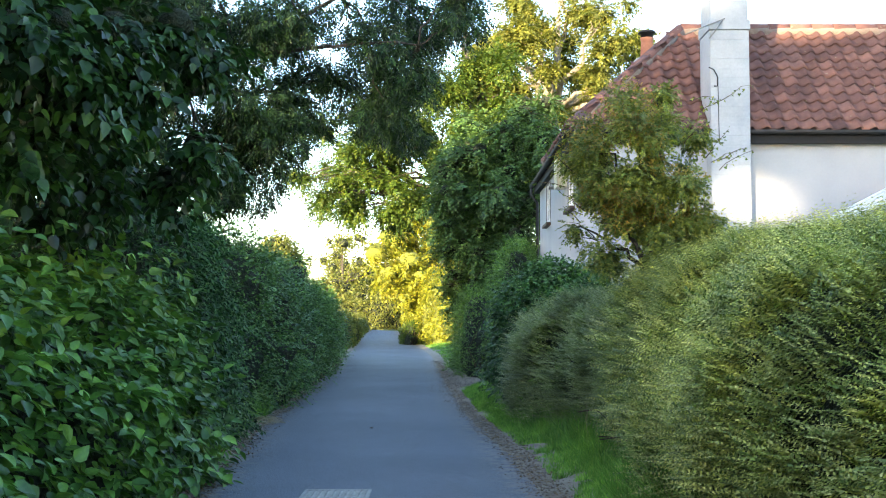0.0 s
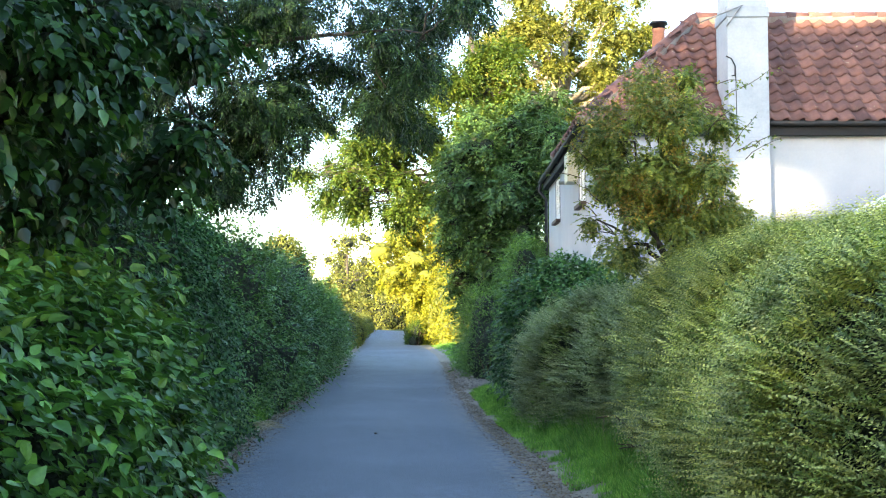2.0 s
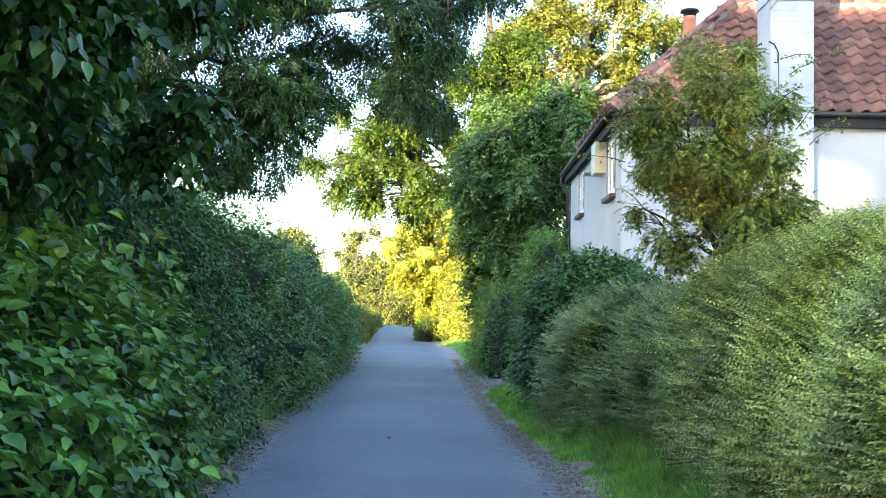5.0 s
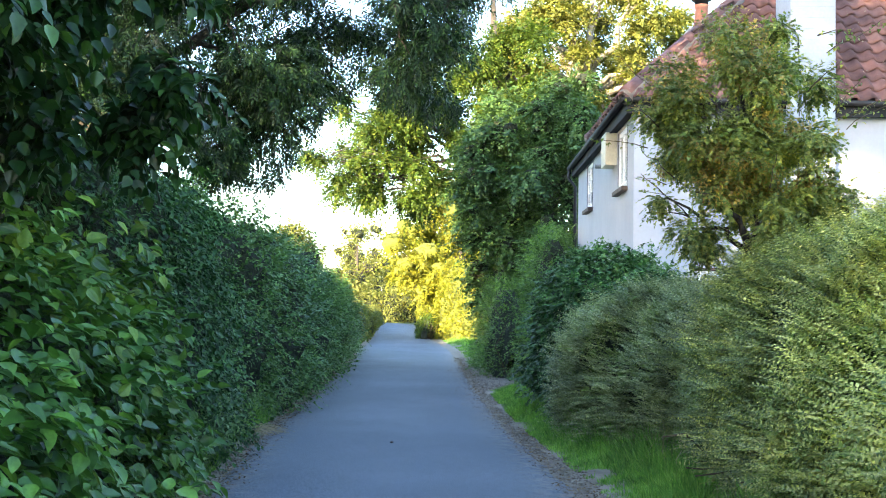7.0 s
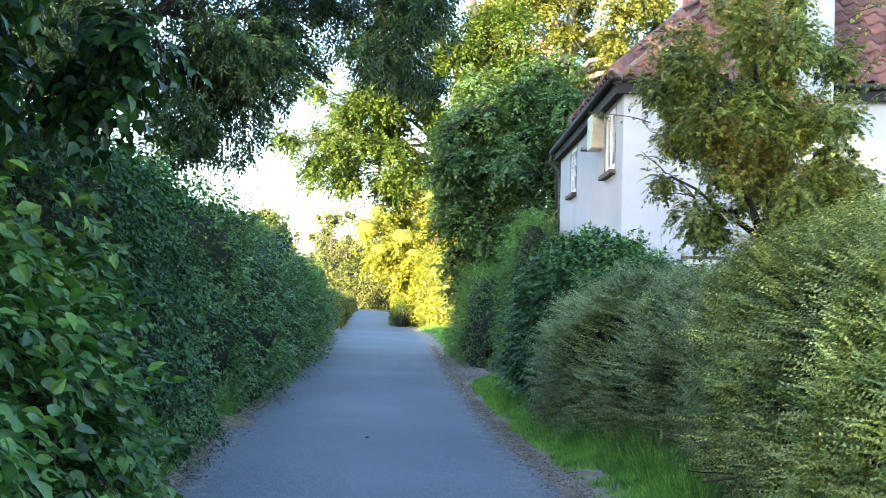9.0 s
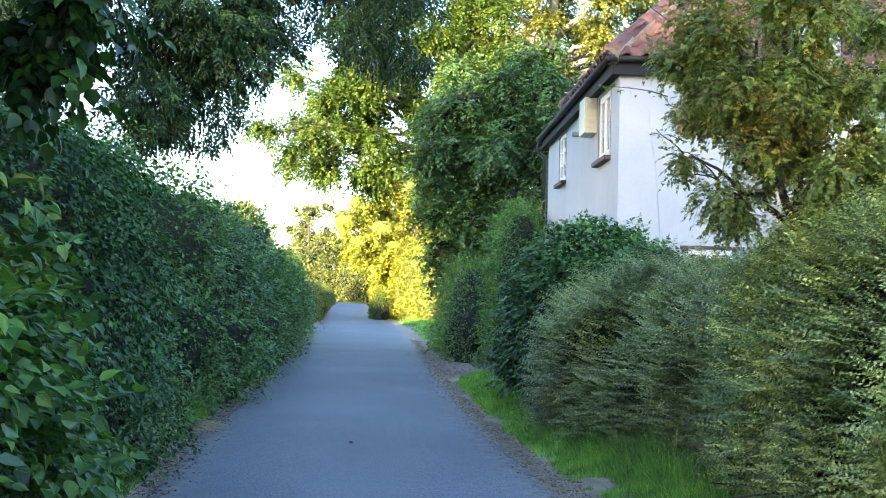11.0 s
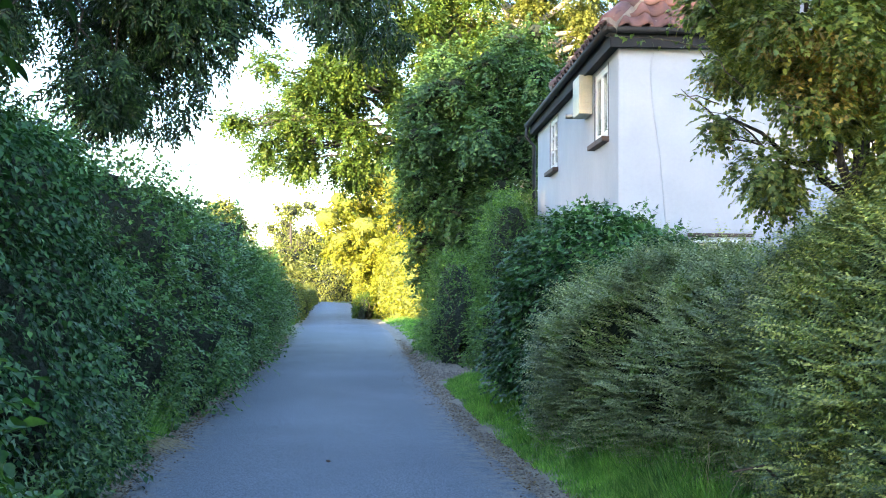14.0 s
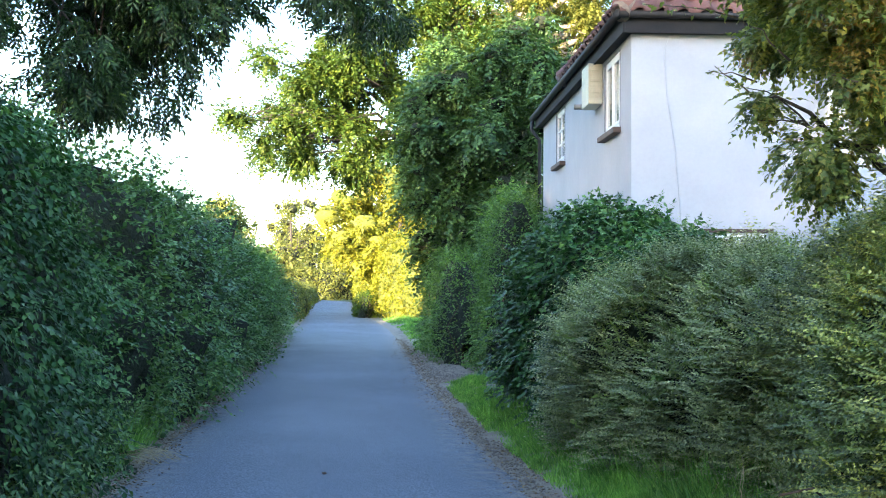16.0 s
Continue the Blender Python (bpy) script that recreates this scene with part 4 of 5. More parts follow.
for k in range(14):
    y = g.uniform(9.9, 12.6)
    part("bare_branch", tubes([bough((2.5 + g.normal(0, 0.15), y, 0.0), (1.75 + g.normal(0, 0.2), y + g.normal(-0.2, 0.4), g.uniform(0.25, 0.8)), 0.016, 0.006, 0.12, 6, 300 + k)], 6), M_TWIG, olive, "bare brown branch")
hedge("honeysuckle_hedge", "dull grey-green untrimmed honeysuckle hedge with bindweed", lerp_path((12.6, 13.6, 15, 16, 17.6), (2.95, 2.75, 2.45, 2.1, 1.85), (0.85, 0.95, 1.0, 1.0, 0.95), (1.78, 1.82, 1.76, 1.7, 1.65)), 0.75,
      [("spray", 5000, 0.16, 12, 0.040, L_LONI_SHADED, "inner_foliage", 0.05), ("ladder", 6500, 0.29, 10, 0.034, L_LONI_GREY, "foliage", (-0.42, -0.22, 0.26), 0.36), ("ladder", 4200, 0.28, 10, 0.034, L_LONI_DARK, "old_growth", (-0.4, -0.25, 0.1), 0.36),
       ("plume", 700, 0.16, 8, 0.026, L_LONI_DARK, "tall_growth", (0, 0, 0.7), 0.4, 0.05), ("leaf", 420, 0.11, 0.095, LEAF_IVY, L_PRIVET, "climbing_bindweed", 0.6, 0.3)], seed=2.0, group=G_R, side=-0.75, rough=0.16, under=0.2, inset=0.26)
hedge("ivy_bush", "dense rounded dark bush overgrown with ivy", lerp_path((16.0, 17.2, 18.2, 19.5, 20.9), (2.0, 1.95, 1.95, 1.92, 1.82), (0.65, 0.9, 1.05, 1.2, 0.98), (1.8, 2.2, 2.36, 2.36, 2.08)), 0.75,
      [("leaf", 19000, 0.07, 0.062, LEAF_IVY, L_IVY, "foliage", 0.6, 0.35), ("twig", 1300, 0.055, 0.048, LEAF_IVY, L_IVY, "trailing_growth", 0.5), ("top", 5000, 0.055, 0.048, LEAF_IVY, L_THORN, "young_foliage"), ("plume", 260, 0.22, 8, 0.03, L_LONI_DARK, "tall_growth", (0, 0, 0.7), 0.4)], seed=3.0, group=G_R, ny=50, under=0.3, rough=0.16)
G_P = "clipped hedge beyond the driveway"
hedge("privet_bush", "tall light green privet bush", lerp_path((26.3, 27.5, 29.2), (1.85, 1.8, 1.85), (0.55, 0.68, 0.55), (3.1, 3.55, 3.1)), 0.7,
      [("leaf", 9000, 0.06, 0.034, LEAF_THIN, L_PRIVET, "foliage"), ("twig", 900, 0.06, 0.036, LEAF_THIN, L_PRIVET, "spray_growth", 0.1)], seed=4.0, ny=40, group=G_P)
hedge("privet_hedge", "rounded green privet hedge", lerp_path((29.0, 31, 34, 36.5), (1.05, 1.0, 0.95, 1.1), (0.5, 0.62, 0.65, 0.55), (2.2, 2.4, 2.4, 2.2)), 0.7,
      [("leaf", 10000, 0.064, 0.036, LEAF_THIN, L_PRIVET, "foliage"), ("twig", 900, 0.062, 0.036, LEAF_THIN, L_PRIVET, "spray_growth", 0.1)], seed=5.0, ny=50, group=G_P)
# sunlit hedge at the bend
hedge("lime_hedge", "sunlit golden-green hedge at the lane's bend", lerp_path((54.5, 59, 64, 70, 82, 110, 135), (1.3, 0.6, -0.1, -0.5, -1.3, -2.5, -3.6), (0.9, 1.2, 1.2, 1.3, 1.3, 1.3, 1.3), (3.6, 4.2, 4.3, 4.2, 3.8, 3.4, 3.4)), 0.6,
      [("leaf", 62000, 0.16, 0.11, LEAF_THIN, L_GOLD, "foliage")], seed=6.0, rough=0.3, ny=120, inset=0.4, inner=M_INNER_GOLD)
hedge("bramble_mound", "small shaded bramble mound on the verge", lerp_path((63, 65, 67), (-1.75, -1.85, -2.0), (0.5, 0.65, 0.5), (1.1, 1.4, 1.1)), 0.8,
      [("leaf", 3000, 0.11, 0.07, LEAF_THIN, L_OAK, "foliage")], seed=7.0, ny=20)

# left-hand side
G_L = "hedgerow along the lane"
hazel = hedge("hazel_bush", "lush broad-leaved hazel bush leaning over the lane", lerp_path((2.5, 5, 8, 10.5, 12.6), (-3.6, -3.6, -3.6, -3.75, -3.95), (1.0, 1.35, 1.5, 1.4, 1.0), (1.85, 1.95, 1.9, 1.8, 1.6)), 0.6,
      [("leaf", 13000, 0.09, 0.074, LEAF_BROAD, L_HAZEL, "foliage", 0.6, 0.4, 0.5), ("twig", 1500, 0.095, 0.078, LEAF_BROAD, L_HAZEL, "spray_growth", 0.45), ("top", 7000, 0.09, 0.074, LEAF_BROAD, L_HAZEL_LIT, "young_foliage", 0.3, 0.6)], seed=8.0, rough=0.3, group=G_L, inset=0.35)
hedge("ivy_hedge", "dark ivy-clad stretch of tall hedgerow", lerp_path((11.4, 13, 15, 17.4), (-4.0, -4.1, -4.2, -4.3), (1.0, 1.3, 1.35, 1.1), (3.2, 3.1, 3.0, 3.0)), 0.62,
      [("leaf", 22000, 0.062, 0.046, LEAF_IVY, L_IVY, "foliage", 0.8, 0.2, 0.7), ("twig", 2400, 0.06, 0.04, LEAF_THIN, L_IVY, "trailing_growth", 0.8, 0.6), ("tier", 900, 0.4, 12, 0.055, L_THORN, "young_growth", 0.1)], seed=9.0, rough=0.32, group=G_L)
hedge("hawthorn_hedge", "tall shaded hawthorn hedgerow leaning over the verge", lerp_path((15, 18, 25, 32, 40, 48), (-4.1, -4.2, -4.35, -4.7, -5.1, -5.6), (1.2, 1.3, 1.35, 1.35, 1.35, 1.2), (2.8, 3.0, 2.9, 2.65, 2.45, 2.25)), 0.66,
      [("leaf", 40000, 0.068, 0.048, LEAF_THIN, L_THORN, "foliage"), ("twig", 5200, 0.075, 0.052, LEAF_THIN, L_THORN, "spray_growth", 0.2), ("tier", 3500, 0.28, 11, 0.055, L_THORN_YOUNG, "young_growth", 0.25)], seed=10.0, rough=0.38, group=G_L, ny=120, stems=40)
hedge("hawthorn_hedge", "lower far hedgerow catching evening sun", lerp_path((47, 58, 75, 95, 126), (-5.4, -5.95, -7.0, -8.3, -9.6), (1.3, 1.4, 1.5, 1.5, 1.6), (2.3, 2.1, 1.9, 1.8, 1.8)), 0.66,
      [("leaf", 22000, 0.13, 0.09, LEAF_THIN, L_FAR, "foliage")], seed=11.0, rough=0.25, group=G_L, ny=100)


# ---- trees ----
def tree(name, label, trunk, clumps, leaf, mat, limbs, bark=M_BARK, thick=0.5, squash=0.8, extra=None, trunk_r=0.2, droop=0.35, spread=0.8, sides=8, core=0.0, inner=M_INNER_SHADE, twigs=0):
    """A tree: tapered trunk, crooked limbs to the clumps, and a crown of single leaves. leaf: (count, length, width, outline)."""
    t = thing(name, (trunk[0][0], trunk[0][1], 0), label, "tree")
    part("trunk", tubes([trunk], sides), bark, t)
    top = np.array([p[:3] for p in trunk])
    ways = []
    C = np.asarray(clumps)
    for k in range(min(limbs, len(C))):
        c = C[k]
        start = top[np.argmin(np.linalg.norm(top - (c[:3] * (0.6, 0.6, 0.5) + top.mean(0) * (0.4, 0.4, 0.5)), axis=1))]
        ways.append(bough(start, c[:3], trunk_r * 0.45, trunk_r * 0.08, 0.08, 7, k + 3))
        for q in range(3):
            tip = c[:3] + rand_dirs(1)[0] * c[3] * 0.8
            ways.append(bough(c[:3] * 0.7 + start * 0.3, tip, trunk_r * 0.12, trunk_r * 0.03, 0.05, 4, k * 5 + q))
    limbs_and_twigs(ways, bark, t, trunk_r * 0.3)
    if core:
        tagged(part("inner_core", cores(clumps, core, squash), inner, t), kind="stuff")
    n, L, W, outline = leaf
    P, out = blob_points(clumps, n, thick, squash)
    keep = P[:, 2] > 0.05
    P, out = P[keep], out[keep]
    if twigs:
        P, out = P[::twigs], out[::twigs]
        part("crown", leafy_twigs(P - out * L * 2.0, out, twigs, L * 0.42 * twigs, L, W, outline, droop, spread), mat, t)
    else:
        part("crown", leaves_on(P, out, L, W, outline, "crown", droop, 0.5, spread), mat, t)
    return t


def scatter(n, lo, hi, r0, r1, ok, seed):
    g = np.random.default_rng(seed)
    out = []
    while len(out) < n:
        p = g.uniform(lo, hi)
        if ok(*p):
            out.append((*p, g.uniform(r0, r1)))
    return out


# the ash over the lane, with drooping feathered leaves
def ash_low(x):
    return float(np.interp(x, (-9, -3.6, -3.1, -2.75, -2.6, -2.2, -1.2, -0.6, -0.3, 0.4), (3.3, 3.4, 3.8, 4.2, 4.9, 4.6, 4.75, 4.8, 5.6, 6.5)))


ash_clumps = scatter(108, (-8.4, 17.2, 3.3), (-2.8, 20.8, 8.4), 0.3, 0.6, lambda x, y, z: z > ash_low(x), 21)
ash_clumps += scatter(16, (-4.2, 18.6, 3.5), (-3.0, 20.0, 5.2), 0.28, 0.42, lambda x, y, z: z > ash_low(x), 22)
ash_clumps += scatter(46, (-2.9, 17.8, 4.4), (0.4, 21.4, 7.8), 0.3, 0.52, lambda x, y, z: z > ash_low(x), 23)
ash_clumps += scatter(16, (-9, 17, 8), (-2, 21, 10.2), 0.5, 0.8, lambda x, y, z: True, 24)


def ash_leaves(clumps, n):
    """Feathered leaves: seven leaflets on each drooping stalk."""
    P, out = blob_points(clumps, n, 0.75, 0.85)
    A = unit(out * 0.5 + rand_dirs(n) * 0.5 + np.array((0, 0, -0.75)))
    S = unit(np.cross(A, rand_dirs(n)))
    L = rng.uniform(0.16, 0.28, n)
    f = np.array((0.3, 0.3, 0.55, 0.55, 0.8, 0.8, 1.0))
    sg = np.array((1, -1, 1, -1, 1, -1, 0.0))
    B = P[:, None] + A[:, None] * (L[:, None] * f)[..., None]
    D = A[:, None] * np.where(sg == 0, 1.0, 0.55)[None, :, None] + S[:, None] * sg[None, :, None] * 0.8 + np.array((0, 0, -0.25))
    N = np.cross(A, S)[:, None] + rng.normal(0, 0.3, (n, 7, 3))
    m = n * 7
    s = rng.uniform(0.07, 0.115, m)
    return leaf_mesh("crown", B.reshape(m, 3), D.reshape(m, 3), N.reshape(m, 3), s, s * 0.34, LEAF_THIN)


ash = thing("ash_tree", (-5.6, 18.6, 0), "large ash tree arching over the lane, in shade", "tree")
part("trunk", tubes([[(-5.6, 18.6, 0, 0.36), (-5.5, 18.6, 1.5, 0.29), (-5.3, 18.7, 3.2, 0.26), (-5.1, 18.6, 4.8, 0.22), (-5.0, 18.5, 7.5, 0.14), (-5.2, 18.6, 9.6, 0.05)]], 10), M_BARK, ash)
ways = [bough((-5.15, 18.65, 4.4), (-1.2, 18.4, 7.0), 0.08, 0.025, 0.05, 8, 1), bough((-5.1, 18.6, 5.0), (-3.3, 19.4, 5.4), 0.08, 0.02, 0.08, 7, 2), bough((-3.6, 18.5, 5.8), (-0.4, 18.2, 6.0), 0.05, 0.012, 0.06, 7, 3),
        bough((-5.1, 18.6, 6.0), (-7.5, 18.2, 8.0), 0.09, 0.02, 0.08, 7, 4), bough((-5.2, 18.6, 3.8), (-7.8, 18.9, 5.0), 0.08, 0.02, 0.08, 7, 5)]
for k, c in enumerate(ash_clumps[::3]):
    near = min((w[i] for w in ways[:5] for i in range(2, len(w))), key=lambda p: (p[0] - c[0]) ** 2 + (p[1] - c[1]) ** 2 + (p[2] - c[2]) ** 2)
    ways.append(bough(near[:3], (c[0], c[1], c[2] - 0.2), 0.022, 0.006, 0.06, 5, 40 + k))
limbs_and_twigs(ways, M_BARK, ash)
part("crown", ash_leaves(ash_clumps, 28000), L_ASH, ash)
climb = scatter(26, (-6.4, 17.8, 2.6), (-4.4, 19.4, 7.6), 0.3, 0.5, lambda x, y, z: True, 25)
P, out = blob_points(climb, 9000, 0.6)
tagged(part("ivy_growth", leaves_on(P, out, 0.08, 0.065, LEAF_THIN, "ivy", 0.7, 0.3), L_IVY, ash, "dark ivy climbing the trunk"), kind="stuff")

# tall hazel growth above the near hedge, its shade put into the leaf colour
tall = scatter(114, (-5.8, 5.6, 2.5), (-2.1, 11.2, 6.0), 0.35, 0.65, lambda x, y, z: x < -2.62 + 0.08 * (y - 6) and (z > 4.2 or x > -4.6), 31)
tree("hazel_tree", "tall hazel with broad drooping leaves over the hedge, shade in its leaf colour", [(-4.5, 8.6, 0, 0.12), (-4.4, 8.7, 2.0, 0.1), (-4.2, 8.8, 4.0, 0.07), (-4.0, 8.8, 5.6, 0.03)], tall, (46000, 0.100, 0.088, LEAF_BROAD), L_HAZEL_SHADED, 16, core=0.3, trunk_r=0.12, thick=0.8, droop=0.7, twigs=8)

# small acer in the garden behind the hedge
acer = scatter(64, (1.2, 11.2, 2.05), (3.2, 13.2, 4.3), 0.14, 0.28, lambda x, y, z: ((x - 2.17) / 0.86) ** 2 + ((y - 12.2) / 0.86) ** 2 + ((z - 3.0) / 1.08) ** 2 < 1, 41)
ac = tree("acer_tree", "small garden maple with orange-tipped new leaves", [(2.75, 12.3, 0, 0.045), (2.5, 12.25, 1.3, 0.04), (2.2, 12.15, 2.1, 0.034), (2.25, 12.15, 2.8, 0.025), (2.2, 12.2, 3.5, 0.02), (2.15, 12.2, 4.0, 0.008)], acer, (88000, 0.032, 0.027, LEAF_IVY), L_ACER, 24, trunk_r=0.06, thick=0.8, twigs=10)
P, out = blob_points(acer, 30000, 0.3)
# patches of orange new leaves; those massed top left also paint warm light
keep = (wobble(P, 2.0, 9) > 0.65) | ((P[:, 2] > 3.3) & (P[:, 0] < 2.3) & (wobble(P, 4.0, 2) > -0.1))
part("new_lit_foliage", leaves_on(P[keep], out[keep], 0.030, 0.024, LEAF_IVY, "new_lit_foliage"), L_ACER_NEW_LIT, ac, "yellow-orange new leaves, massed where warm light is painted on the crown")

# wispy outer twigs of the acer
wisp, wisp_at = [], []
g = np.random.default_rng(43)
for k in range(26):
    a = g.uniform(0, 6.28)
    r = g.uniform(0.7, 0.85)
    s = np.array((2.17 + r * math.cos(a), 12.2 + r * math.sin(a) * 0.9, g.uniform(2.5, 4.0)))
    e = s + np.array((math.cos(a) * g.uniform(0.2, 0.5), math.sin(a) * g.uniform(0.1, 0.3), g.uniform(-0.05, 0.3)))
    wisp.append(bough(s, e, 0.006, 0.002, 0.05, 4, k))
    wisp_at += [s + (e - s) * f + g.normal(0, 0.015, 3) for f in np.linspace(0.1, 1, 16)]
tagged(part("twig_growth", tubes(wisp, 4), M_TWIG, ac), kind="stuff")
wisp_at = np.array(wisp_at)
tagged(part("outer_foliage", leaves_on(wisp_at, rand_dirs(len(wisp_at)), 0.034, 0.028, LEAF_IVY, "outer_foliage"), L_ACER, ac), kind="stuff")

# dark maple beyond the cottage
maple = scatter(190, (-0.6, 30.5, 0.6), (5.2, 37.5, 8.6), 0.3, 0.65, lambda x, y, z: ((x - 2.3) / 2.7) ** 2 + ((y - 34.2) / 3.0) ** 2 + ((z - 4.6) / 3.9) ** 2 < 1 and ((x - 2.3) / 1.6) ** 2 + ((y - 34.2) / 2.0) ** 2 + ((z - 4.6) / 2.6) ** 2 > 0.6, 51)
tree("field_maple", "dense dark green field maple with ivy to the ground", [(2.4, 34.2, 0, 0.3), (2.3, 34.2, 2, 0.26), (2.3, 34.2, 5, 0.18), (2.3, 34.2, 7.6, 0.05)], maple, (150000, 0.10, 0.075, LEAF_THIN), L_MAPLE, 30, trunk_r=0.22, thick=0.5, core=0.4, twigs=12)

# oak whose limbs reach over the lane
oak = scatter(95, (-5.6, 38, 4.8), (2.5, 45, 11), 0.45, 0.8, lambda x, y, z: z > np.interp(x, (-5.6, -4, -2, 0, 2), (5.6, 5.2, 5.0, 5.6, 5.0)) and z < np.interp(x, (-5.6, -4.8, -3, 0, 2), (6.6, 7.8, 9.0, 10.5, 11)), 61)
tree("oak_tree", "spreading oak reaching over the lane, sunlit above", [(1.6, 42, 0, 0.35), (1.5, 42, 3, 0.3), (1.2, 42, 6, 0.25), (0.9, 41.5, 9.5, 0.18), (0.8, 41.5, 12.5, 0.08)], oak, (105000, 0.11, 0.08, LEAF_THIN), L_OAK, 40, trunk_r=0.2, thick=0.85, twigs=12)
tall_oak = scatter(130, (0, 42, 5), (10.5, 50, 15.5), 0.5, 0.95, lambda x, y, z: ((x - 5.2) / 5.0) ** 2 + ((y - 46) / 4) ** 2 + ((z - 10.2) / 5.0) ** 2 < 1, 71)
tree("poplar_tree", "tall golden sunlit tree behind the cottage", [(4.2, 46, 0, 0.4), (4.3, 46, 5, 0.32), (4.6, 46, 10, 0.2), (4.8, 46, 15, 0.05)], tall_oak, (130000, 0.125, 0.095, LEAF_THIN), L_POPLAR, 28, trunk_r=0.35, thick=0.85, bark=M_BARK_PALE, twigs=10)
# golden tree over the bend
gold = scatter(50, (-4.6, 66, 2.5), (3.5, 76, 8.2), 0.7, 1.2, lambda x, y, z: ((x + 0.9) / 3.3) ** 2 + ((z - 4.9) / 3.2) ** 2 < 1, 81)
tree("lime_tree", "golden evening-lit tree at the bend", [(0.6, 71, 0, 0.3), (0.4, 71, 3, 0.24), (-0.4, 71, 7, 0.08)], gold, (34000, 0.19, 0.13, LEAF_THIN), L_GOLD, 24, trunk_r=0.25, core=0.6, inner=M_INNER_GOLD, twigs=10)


def far_tree(name, label, x, y, h, r, seed, n=7000, mat=L_FAR, core=0.4):
    g = np.random.default_rng(seed)
    cl = scatter(26, (x - r, y - r, h * 0.22), (x + r, y + r, h), r * 0.28, r * 0.45, lambda a, b, c: ((a - x) / r) ** 2 + ((b - y) / r) ** 2 + ((c - h * 0.58) / (h * 0.42)) ** 2 < 1, seed)
    return tree(name, label, [(x, y, 0, 0.3), (x + 0.1, y, h * 0.4, 0.22), (x, y, h * 0.85, 0.06)], cl, (n, 0.34, 0.24, LEAF_THIN), mat, 14, trunk_r=0.25, sides=6, core=core)


far_tree("distant_tree", "round distant tree in warm evening light", -17.5, 112, 10.2, 3.6, 91)
far_tree("distant_tree", "distant field tree in warm light", -15.0, 172, 10.5, 5.0, 92)
far_tree("distant_tree", "pale distant tree with thin crown", -13.0, 146, 13.0, 3.6, 93, 4200)
far_tree("distant_tree", "distant hedgerow tree in warm light", -24.0, 130, 8.0, 4.5, 94)
far_tree("distant_tree", "distant tree beyond the bend", -7.0, 154, 9.5, 4.5, 95)
far_tree("distant_tree", "distant tree beyond the lime hedge", 1.5, 125, 12.0, 5.5, 96)

# unseen growth added behind the walker, whose shade lies over the lane
for k in range(17):
    q = -12.0 + 2.8 * k
    d = 64 + 9 * (k % 2)
    far_tree("shade_tree", "tall unseen tree added to shade the lane", -0.46 * d + 0.87 * q, -0.87 * d - 0.46 * q, 24.5 + 1.1 * (k % 3), 4.3, 100 + k, 3000, L_MAPLE, 0.97)
hedge("far_hedge", "warm evening-lit hedge across the lane's far bend", lambda f: (-44 + 54 * f, 150 - 14 * f, 1.6, 4.0 + 0.5 * math.sin(9 * f)), 0.66,
      [("leaf", 26000, 0.34, 0.24, LEAF_THIN, L_FAR, "foliage")], seed=14.0, rough=0.3, inset=0.5)
hedge("hawthorn_hedge", "hawthorn hedgerow along the lane behind", lerp_path((-40, -20, 0, 3.5), (-3.7, -3.7, -3.7, -3.7), (1.2, 1.2, 1.2, 1.0), (2.8, 2.8, 2.6, 2.4)), 0.66,
      [("leaf", 9000, 0.13, 0.09, LEAF_THIN, L_THORN, "foliage")], seed=12.0, group=G_L)
hedge("honeysuckle_hedge", "garden hedge along the lane behind", lerp_path((-40, -20, 0, 2), (3.3, 3.3, 3.3, 3.3), (1.0, 1.0, 1.0, 0.9), (2.0, 2.0, 2.0, 2.0)), 0.75,
      [("leaf", 8000, 0.12, 0.08, LEAF_THIN, L_LONI_DARK, "foliage")], seed=13.0, group=G_R)


# ---- small things on the ground ----
def drain_cover():
    t = thing("drain_cover", (-0.93, 10.1, 0.03), "worn pale metal drain cover set in the asphalt", "drain cover")
    z = 0.034
    part("rim", boxes((-1.24, -0.64, 9.82, 9.85, z - 0.02, z + 0.012), (-1.24, -0.64, 10.30, 10.33, z - 0.02, z + 0.012), (-1.24, -1.21, 9.85, 10.30, z - 0.02, z + 0.012), (-0.67, -0.64, 9.85, 10.30, z - 0.02, z + 0.012), bevel=0.004), M_METAL, t)
    part("plate", boxes((-1.209, -0.671, 9.851, 10.299, z - 0.02, z + 0.002)), M_METAL, t)
    for i in range(9):
        for j in range(7):
            x, y = -1.18 + i * 0.058, 9.88 + j * 0.06
            part("stud", boxes((x, x + 0.036, y, y + 0.036, z + 0.001, z + 0.012), bevel=0.003), M_METAL, t)


drain_cover()


def straw_heap():
    g = np.random.default_rng(5)
    heap = thing("straw_heap", (-2.8, 16.8, 0.02), "small heap of dry straw at the lane's edge", "straw")
    for k in range(34):
        x, y = -2.8 + g.normal(0, 0.12), 16.8 + g.normal(0, 0.14)
        a = g.uniform(-0.7, 0.7)
        L = g.uniform(0.15, 0.5)
        part("stalk", tubes([[(x, y, 0.05 + g.uniform(0, 0.07), 0.004), (x + L * 0.5 * math.cos(a), y + L * 0.5 * math.sin(a), 0.06 + g.uniform(0, 0.10), 0.0035), (x + L * math.cos(a), y + L * math.sin(a), 0.04, 0.002)]], 4), M_STRAW, heap)


straw_heap()


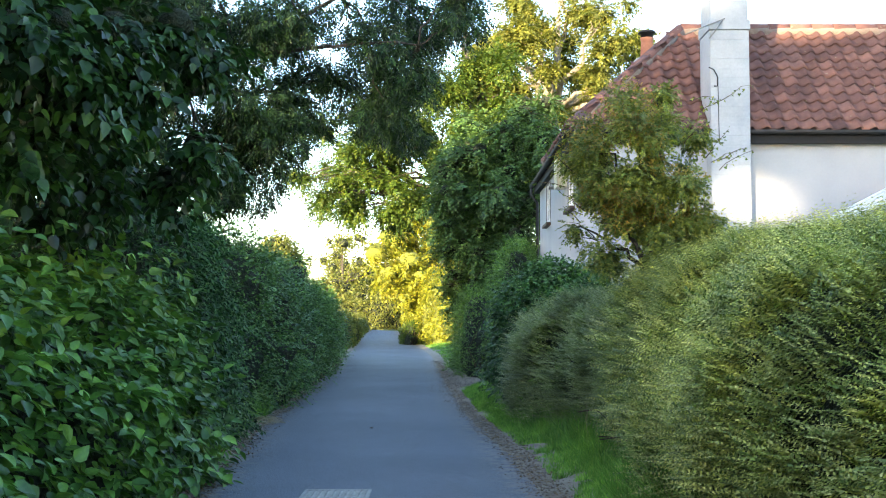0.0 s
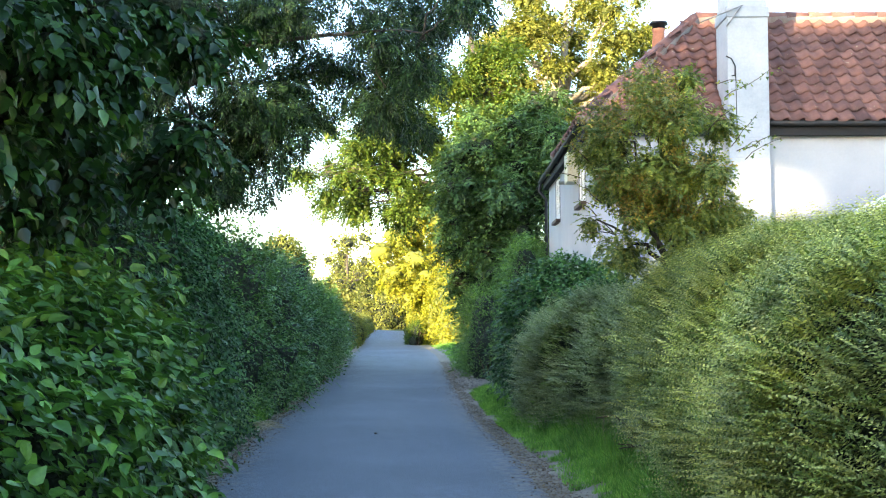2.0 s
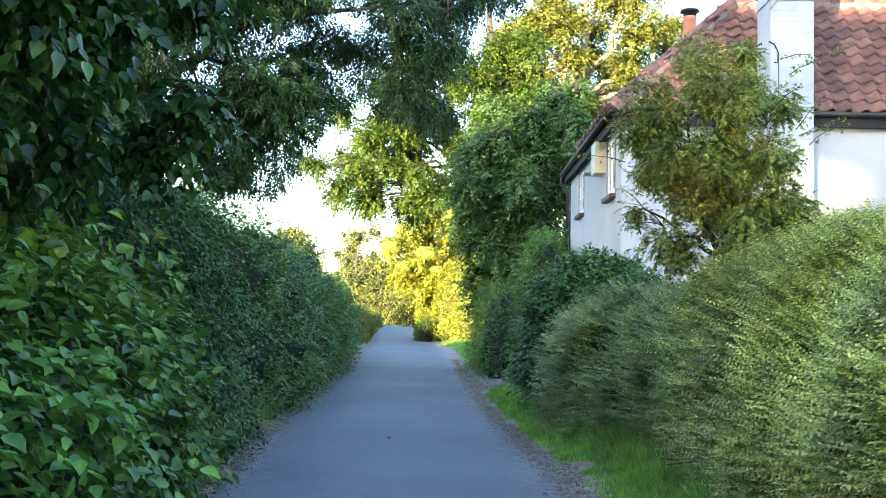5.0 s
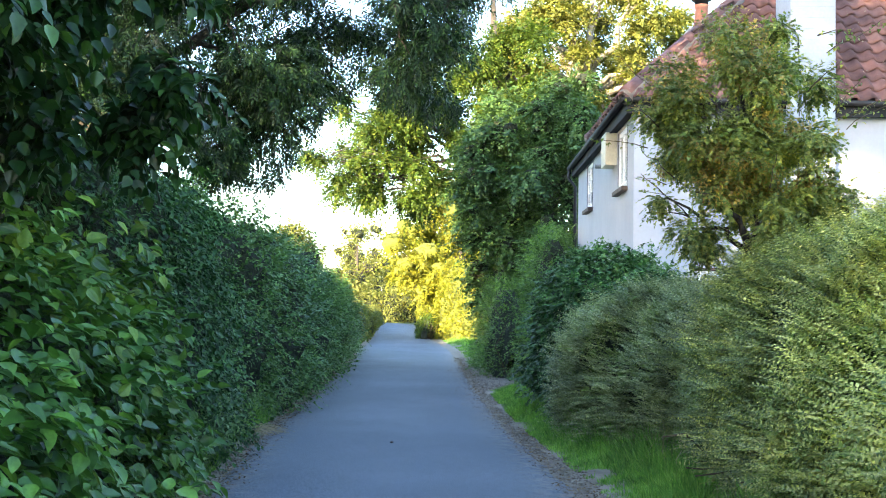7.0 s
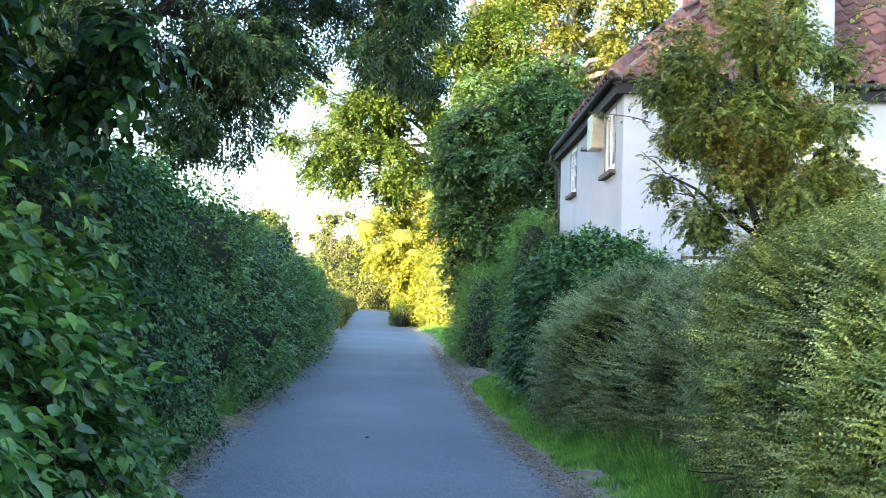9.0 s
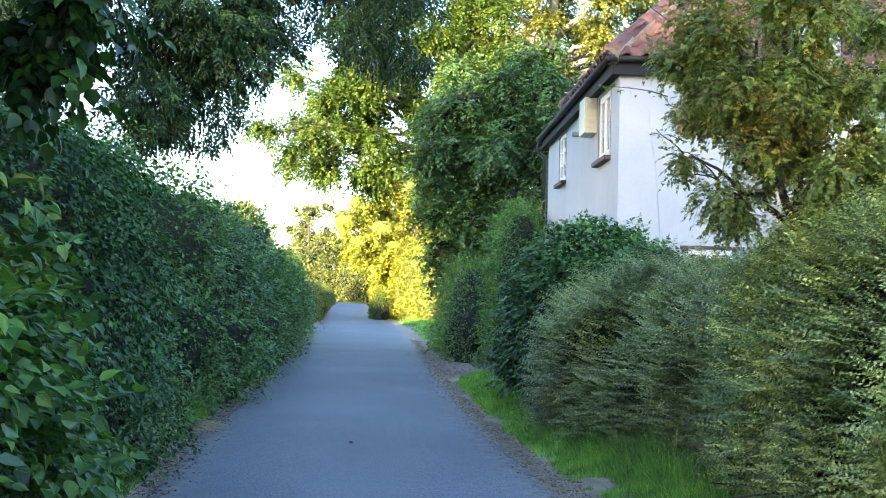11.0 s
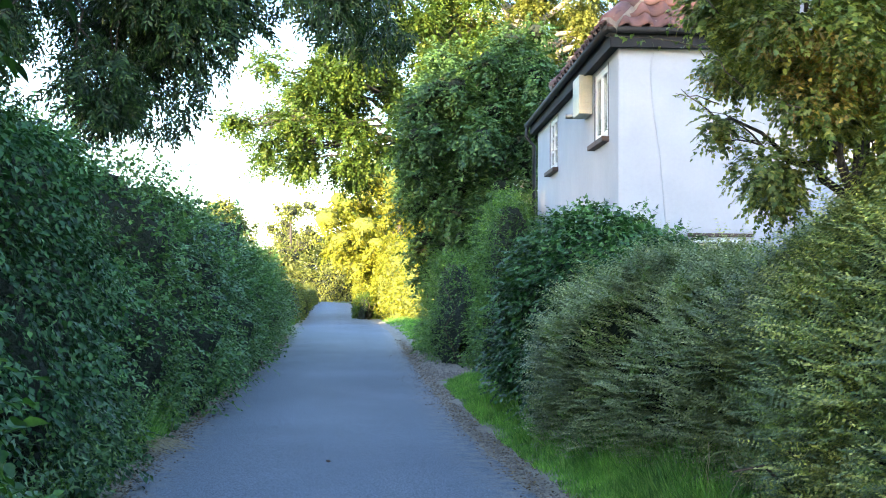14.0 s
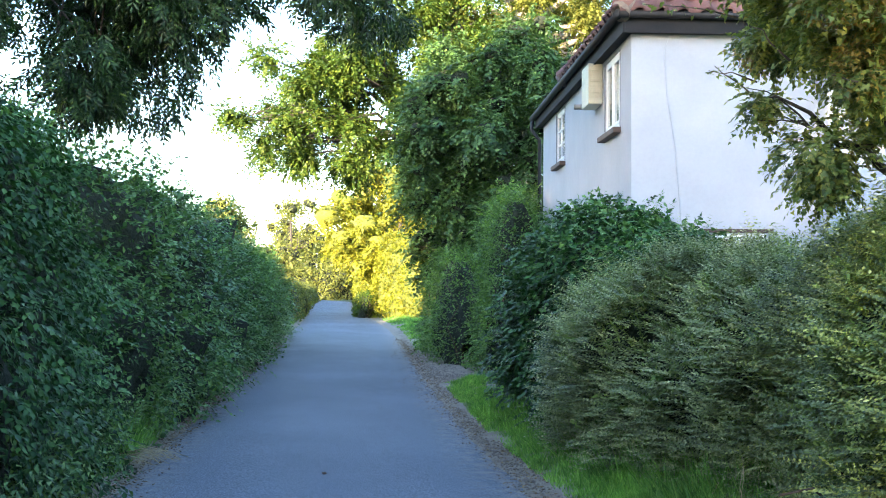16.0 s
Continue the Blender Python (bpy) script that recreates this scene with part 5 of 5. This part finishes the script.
def pebble(at, r, label):
    bm = bmesh.new()
    bmesh.ops.create_icosphere(bm, subdivisions=2, radius=r)
    for v in bm.verts:
        v.co *= 1 + 0.25 * noise.noise(v.co * 60 + Vector(at))
        v.co.z *= 0.55
        v.co += Vector(at)
    tagged(part("pebble", bm, M_SILL, label=label), category="stone")


pebble((-1.0, 15.98, 0.045), 0.022, "small dark stone lying on the asphalt")


def dry_stalks():
    g = np.random.default_rng(9)
    clump = thing("dry_weed", (1.75, 13.2, 0.05), "pale dry weed stalks standing in the verge grass", "weed")
    for k in range(4):
        x, y = 1.75 + g.normal(0, 0.12), 13.2 + g.normal(0, 0.35)
        h = g.uniform(0.35, 0.6)
        part("stalk", tubes([bough((x, y, 0.06), (x + g.normal(0, 0.06), y + g.normal(0, 0.06), h), 0.0035, 0.002, 0, 4, k)], 5), M_STRAW, clump)


dry_stalks()


def daisies():
    n = 70
    y = rng.uniform(15.5, 21.3, n)
    x = road_right(y) + rng.uniform(0.25, 0.8, n)
    P = np.stack((x, y, rng.uniform(0.12, 0.22, n)), 1)
    P = np.repeat(P, 6, 0)
    a = np.tile(np.arange(6) * math.pi / 3, n)
    D = np.stack((np.cos(a), np.sin(a), np.full(len(a), 0.2)), 1)
    tagged(part("daisies", leaf_mesh("daisies", P, D, np.tile((0, 0, 1.0), (len(P), 1)) + 0.01, 0.012, 0.009, LEAF_THIN), L_PETAL, label="small white daisies in the verge grass"), category="flowers", kind="stuff")


daisies()


def single_leaves(bush, n):
    """The broad leaves nearest the lane, one by one."""
    tv, tf = LEAF_BROAD
    one = raw_mesh("leaf", [(a * 0.092, b * 0.076, c * 0.092) for a, b, c in tv], tf)
    one.materials.append(L_HAZEL_ONE)
    off = Matrix.Translation(-bush.location)
    g = np.random.default_rng(17)
    for k in range(n):
        y = g.uniform(6.0, 11.5)
        z = g.uniform(0.5, 2.2)
        x = float(np.interp(y, (5, 8, 10.5, 12), (-2.1, -1.95, -2.15, -2.5))) - 0.42 * (z / 2.3) ** 3 + g.normal(0, 0.05)
        d = Vector((0.7 + g.normal(0, 0.3), g.normal(-0.2, 0.6), g.normal(-0.35, 0.4))).normalized()
        nn = Vector((0.6 + g.normal(0, 0.3), g.normal(-0.2, 0.3), 0.7 + g.normal(0, 0.3)))
        s = nn.cross(d).normalized()
        m = Matrix((d, s, d.cross(s))).transposed().to_4x4()
        m.translation = (x, y, z)
        ob = new("leaf", one)
        ob.parent, ob.matrix_parent_inverse = bush, off
        ob.matrix_basis = m @ Matrix.Scale(g.uniform(0.7, 1.25), 4)


single_leaves(hazel, 280)


def dock_weed(x, y, seed):
    """A rosette of long broad leaves on the verge."""
    g = np.random.default_rng(seed)
    t = thing("dock_weed", (x, y, 0.07), "broad-leaved green dock weed in the verge grass", "weed")
    for k in range(11):
        a = g.uniform(0, 6.28)
        lift = g.uniform(0.5, 1.6)
        d = np.array([(math.cos(a), math.sin(a), lift)])
        n = np.array([(-math.cos(a) * lift, -math.sin(a) * lift, 1.0)])
        L = g.uniform(0.16, 0.28)
        part("leaf", leaf_mesh("leaf", np.array([(x, y, 0.07)]), d, n, L, L * 0.42, LEAF_BROAD), L_PRIVET, t)


for k, (x, y) in enumerate(((1.5, 16.3), (1.75, 15.6), (1.35, 17.1))):
    dock_weed(x, y, 200 + k)


def nettles():
    """Tall weeds at the foot of the hedgerow."""
    n = 900
    y = rng.uniform(9.5, 34, n)
    x = road_left(y) - 0.05 - 0.5 * rng.random(n)
    P = np.stack((x, y, np.full(n, 0.03)), 1)
    out = np.tile((0.35, -0.15, 0.9), (n, 1))
    tagged(part("nettles", sprays(P, out, 18, 0.62, 0.062, 0.5), L_THORN_YOUNG, label="tall green nettles and weeds at the hedge foot"), category="weeds", kind="stuff")


nettles()
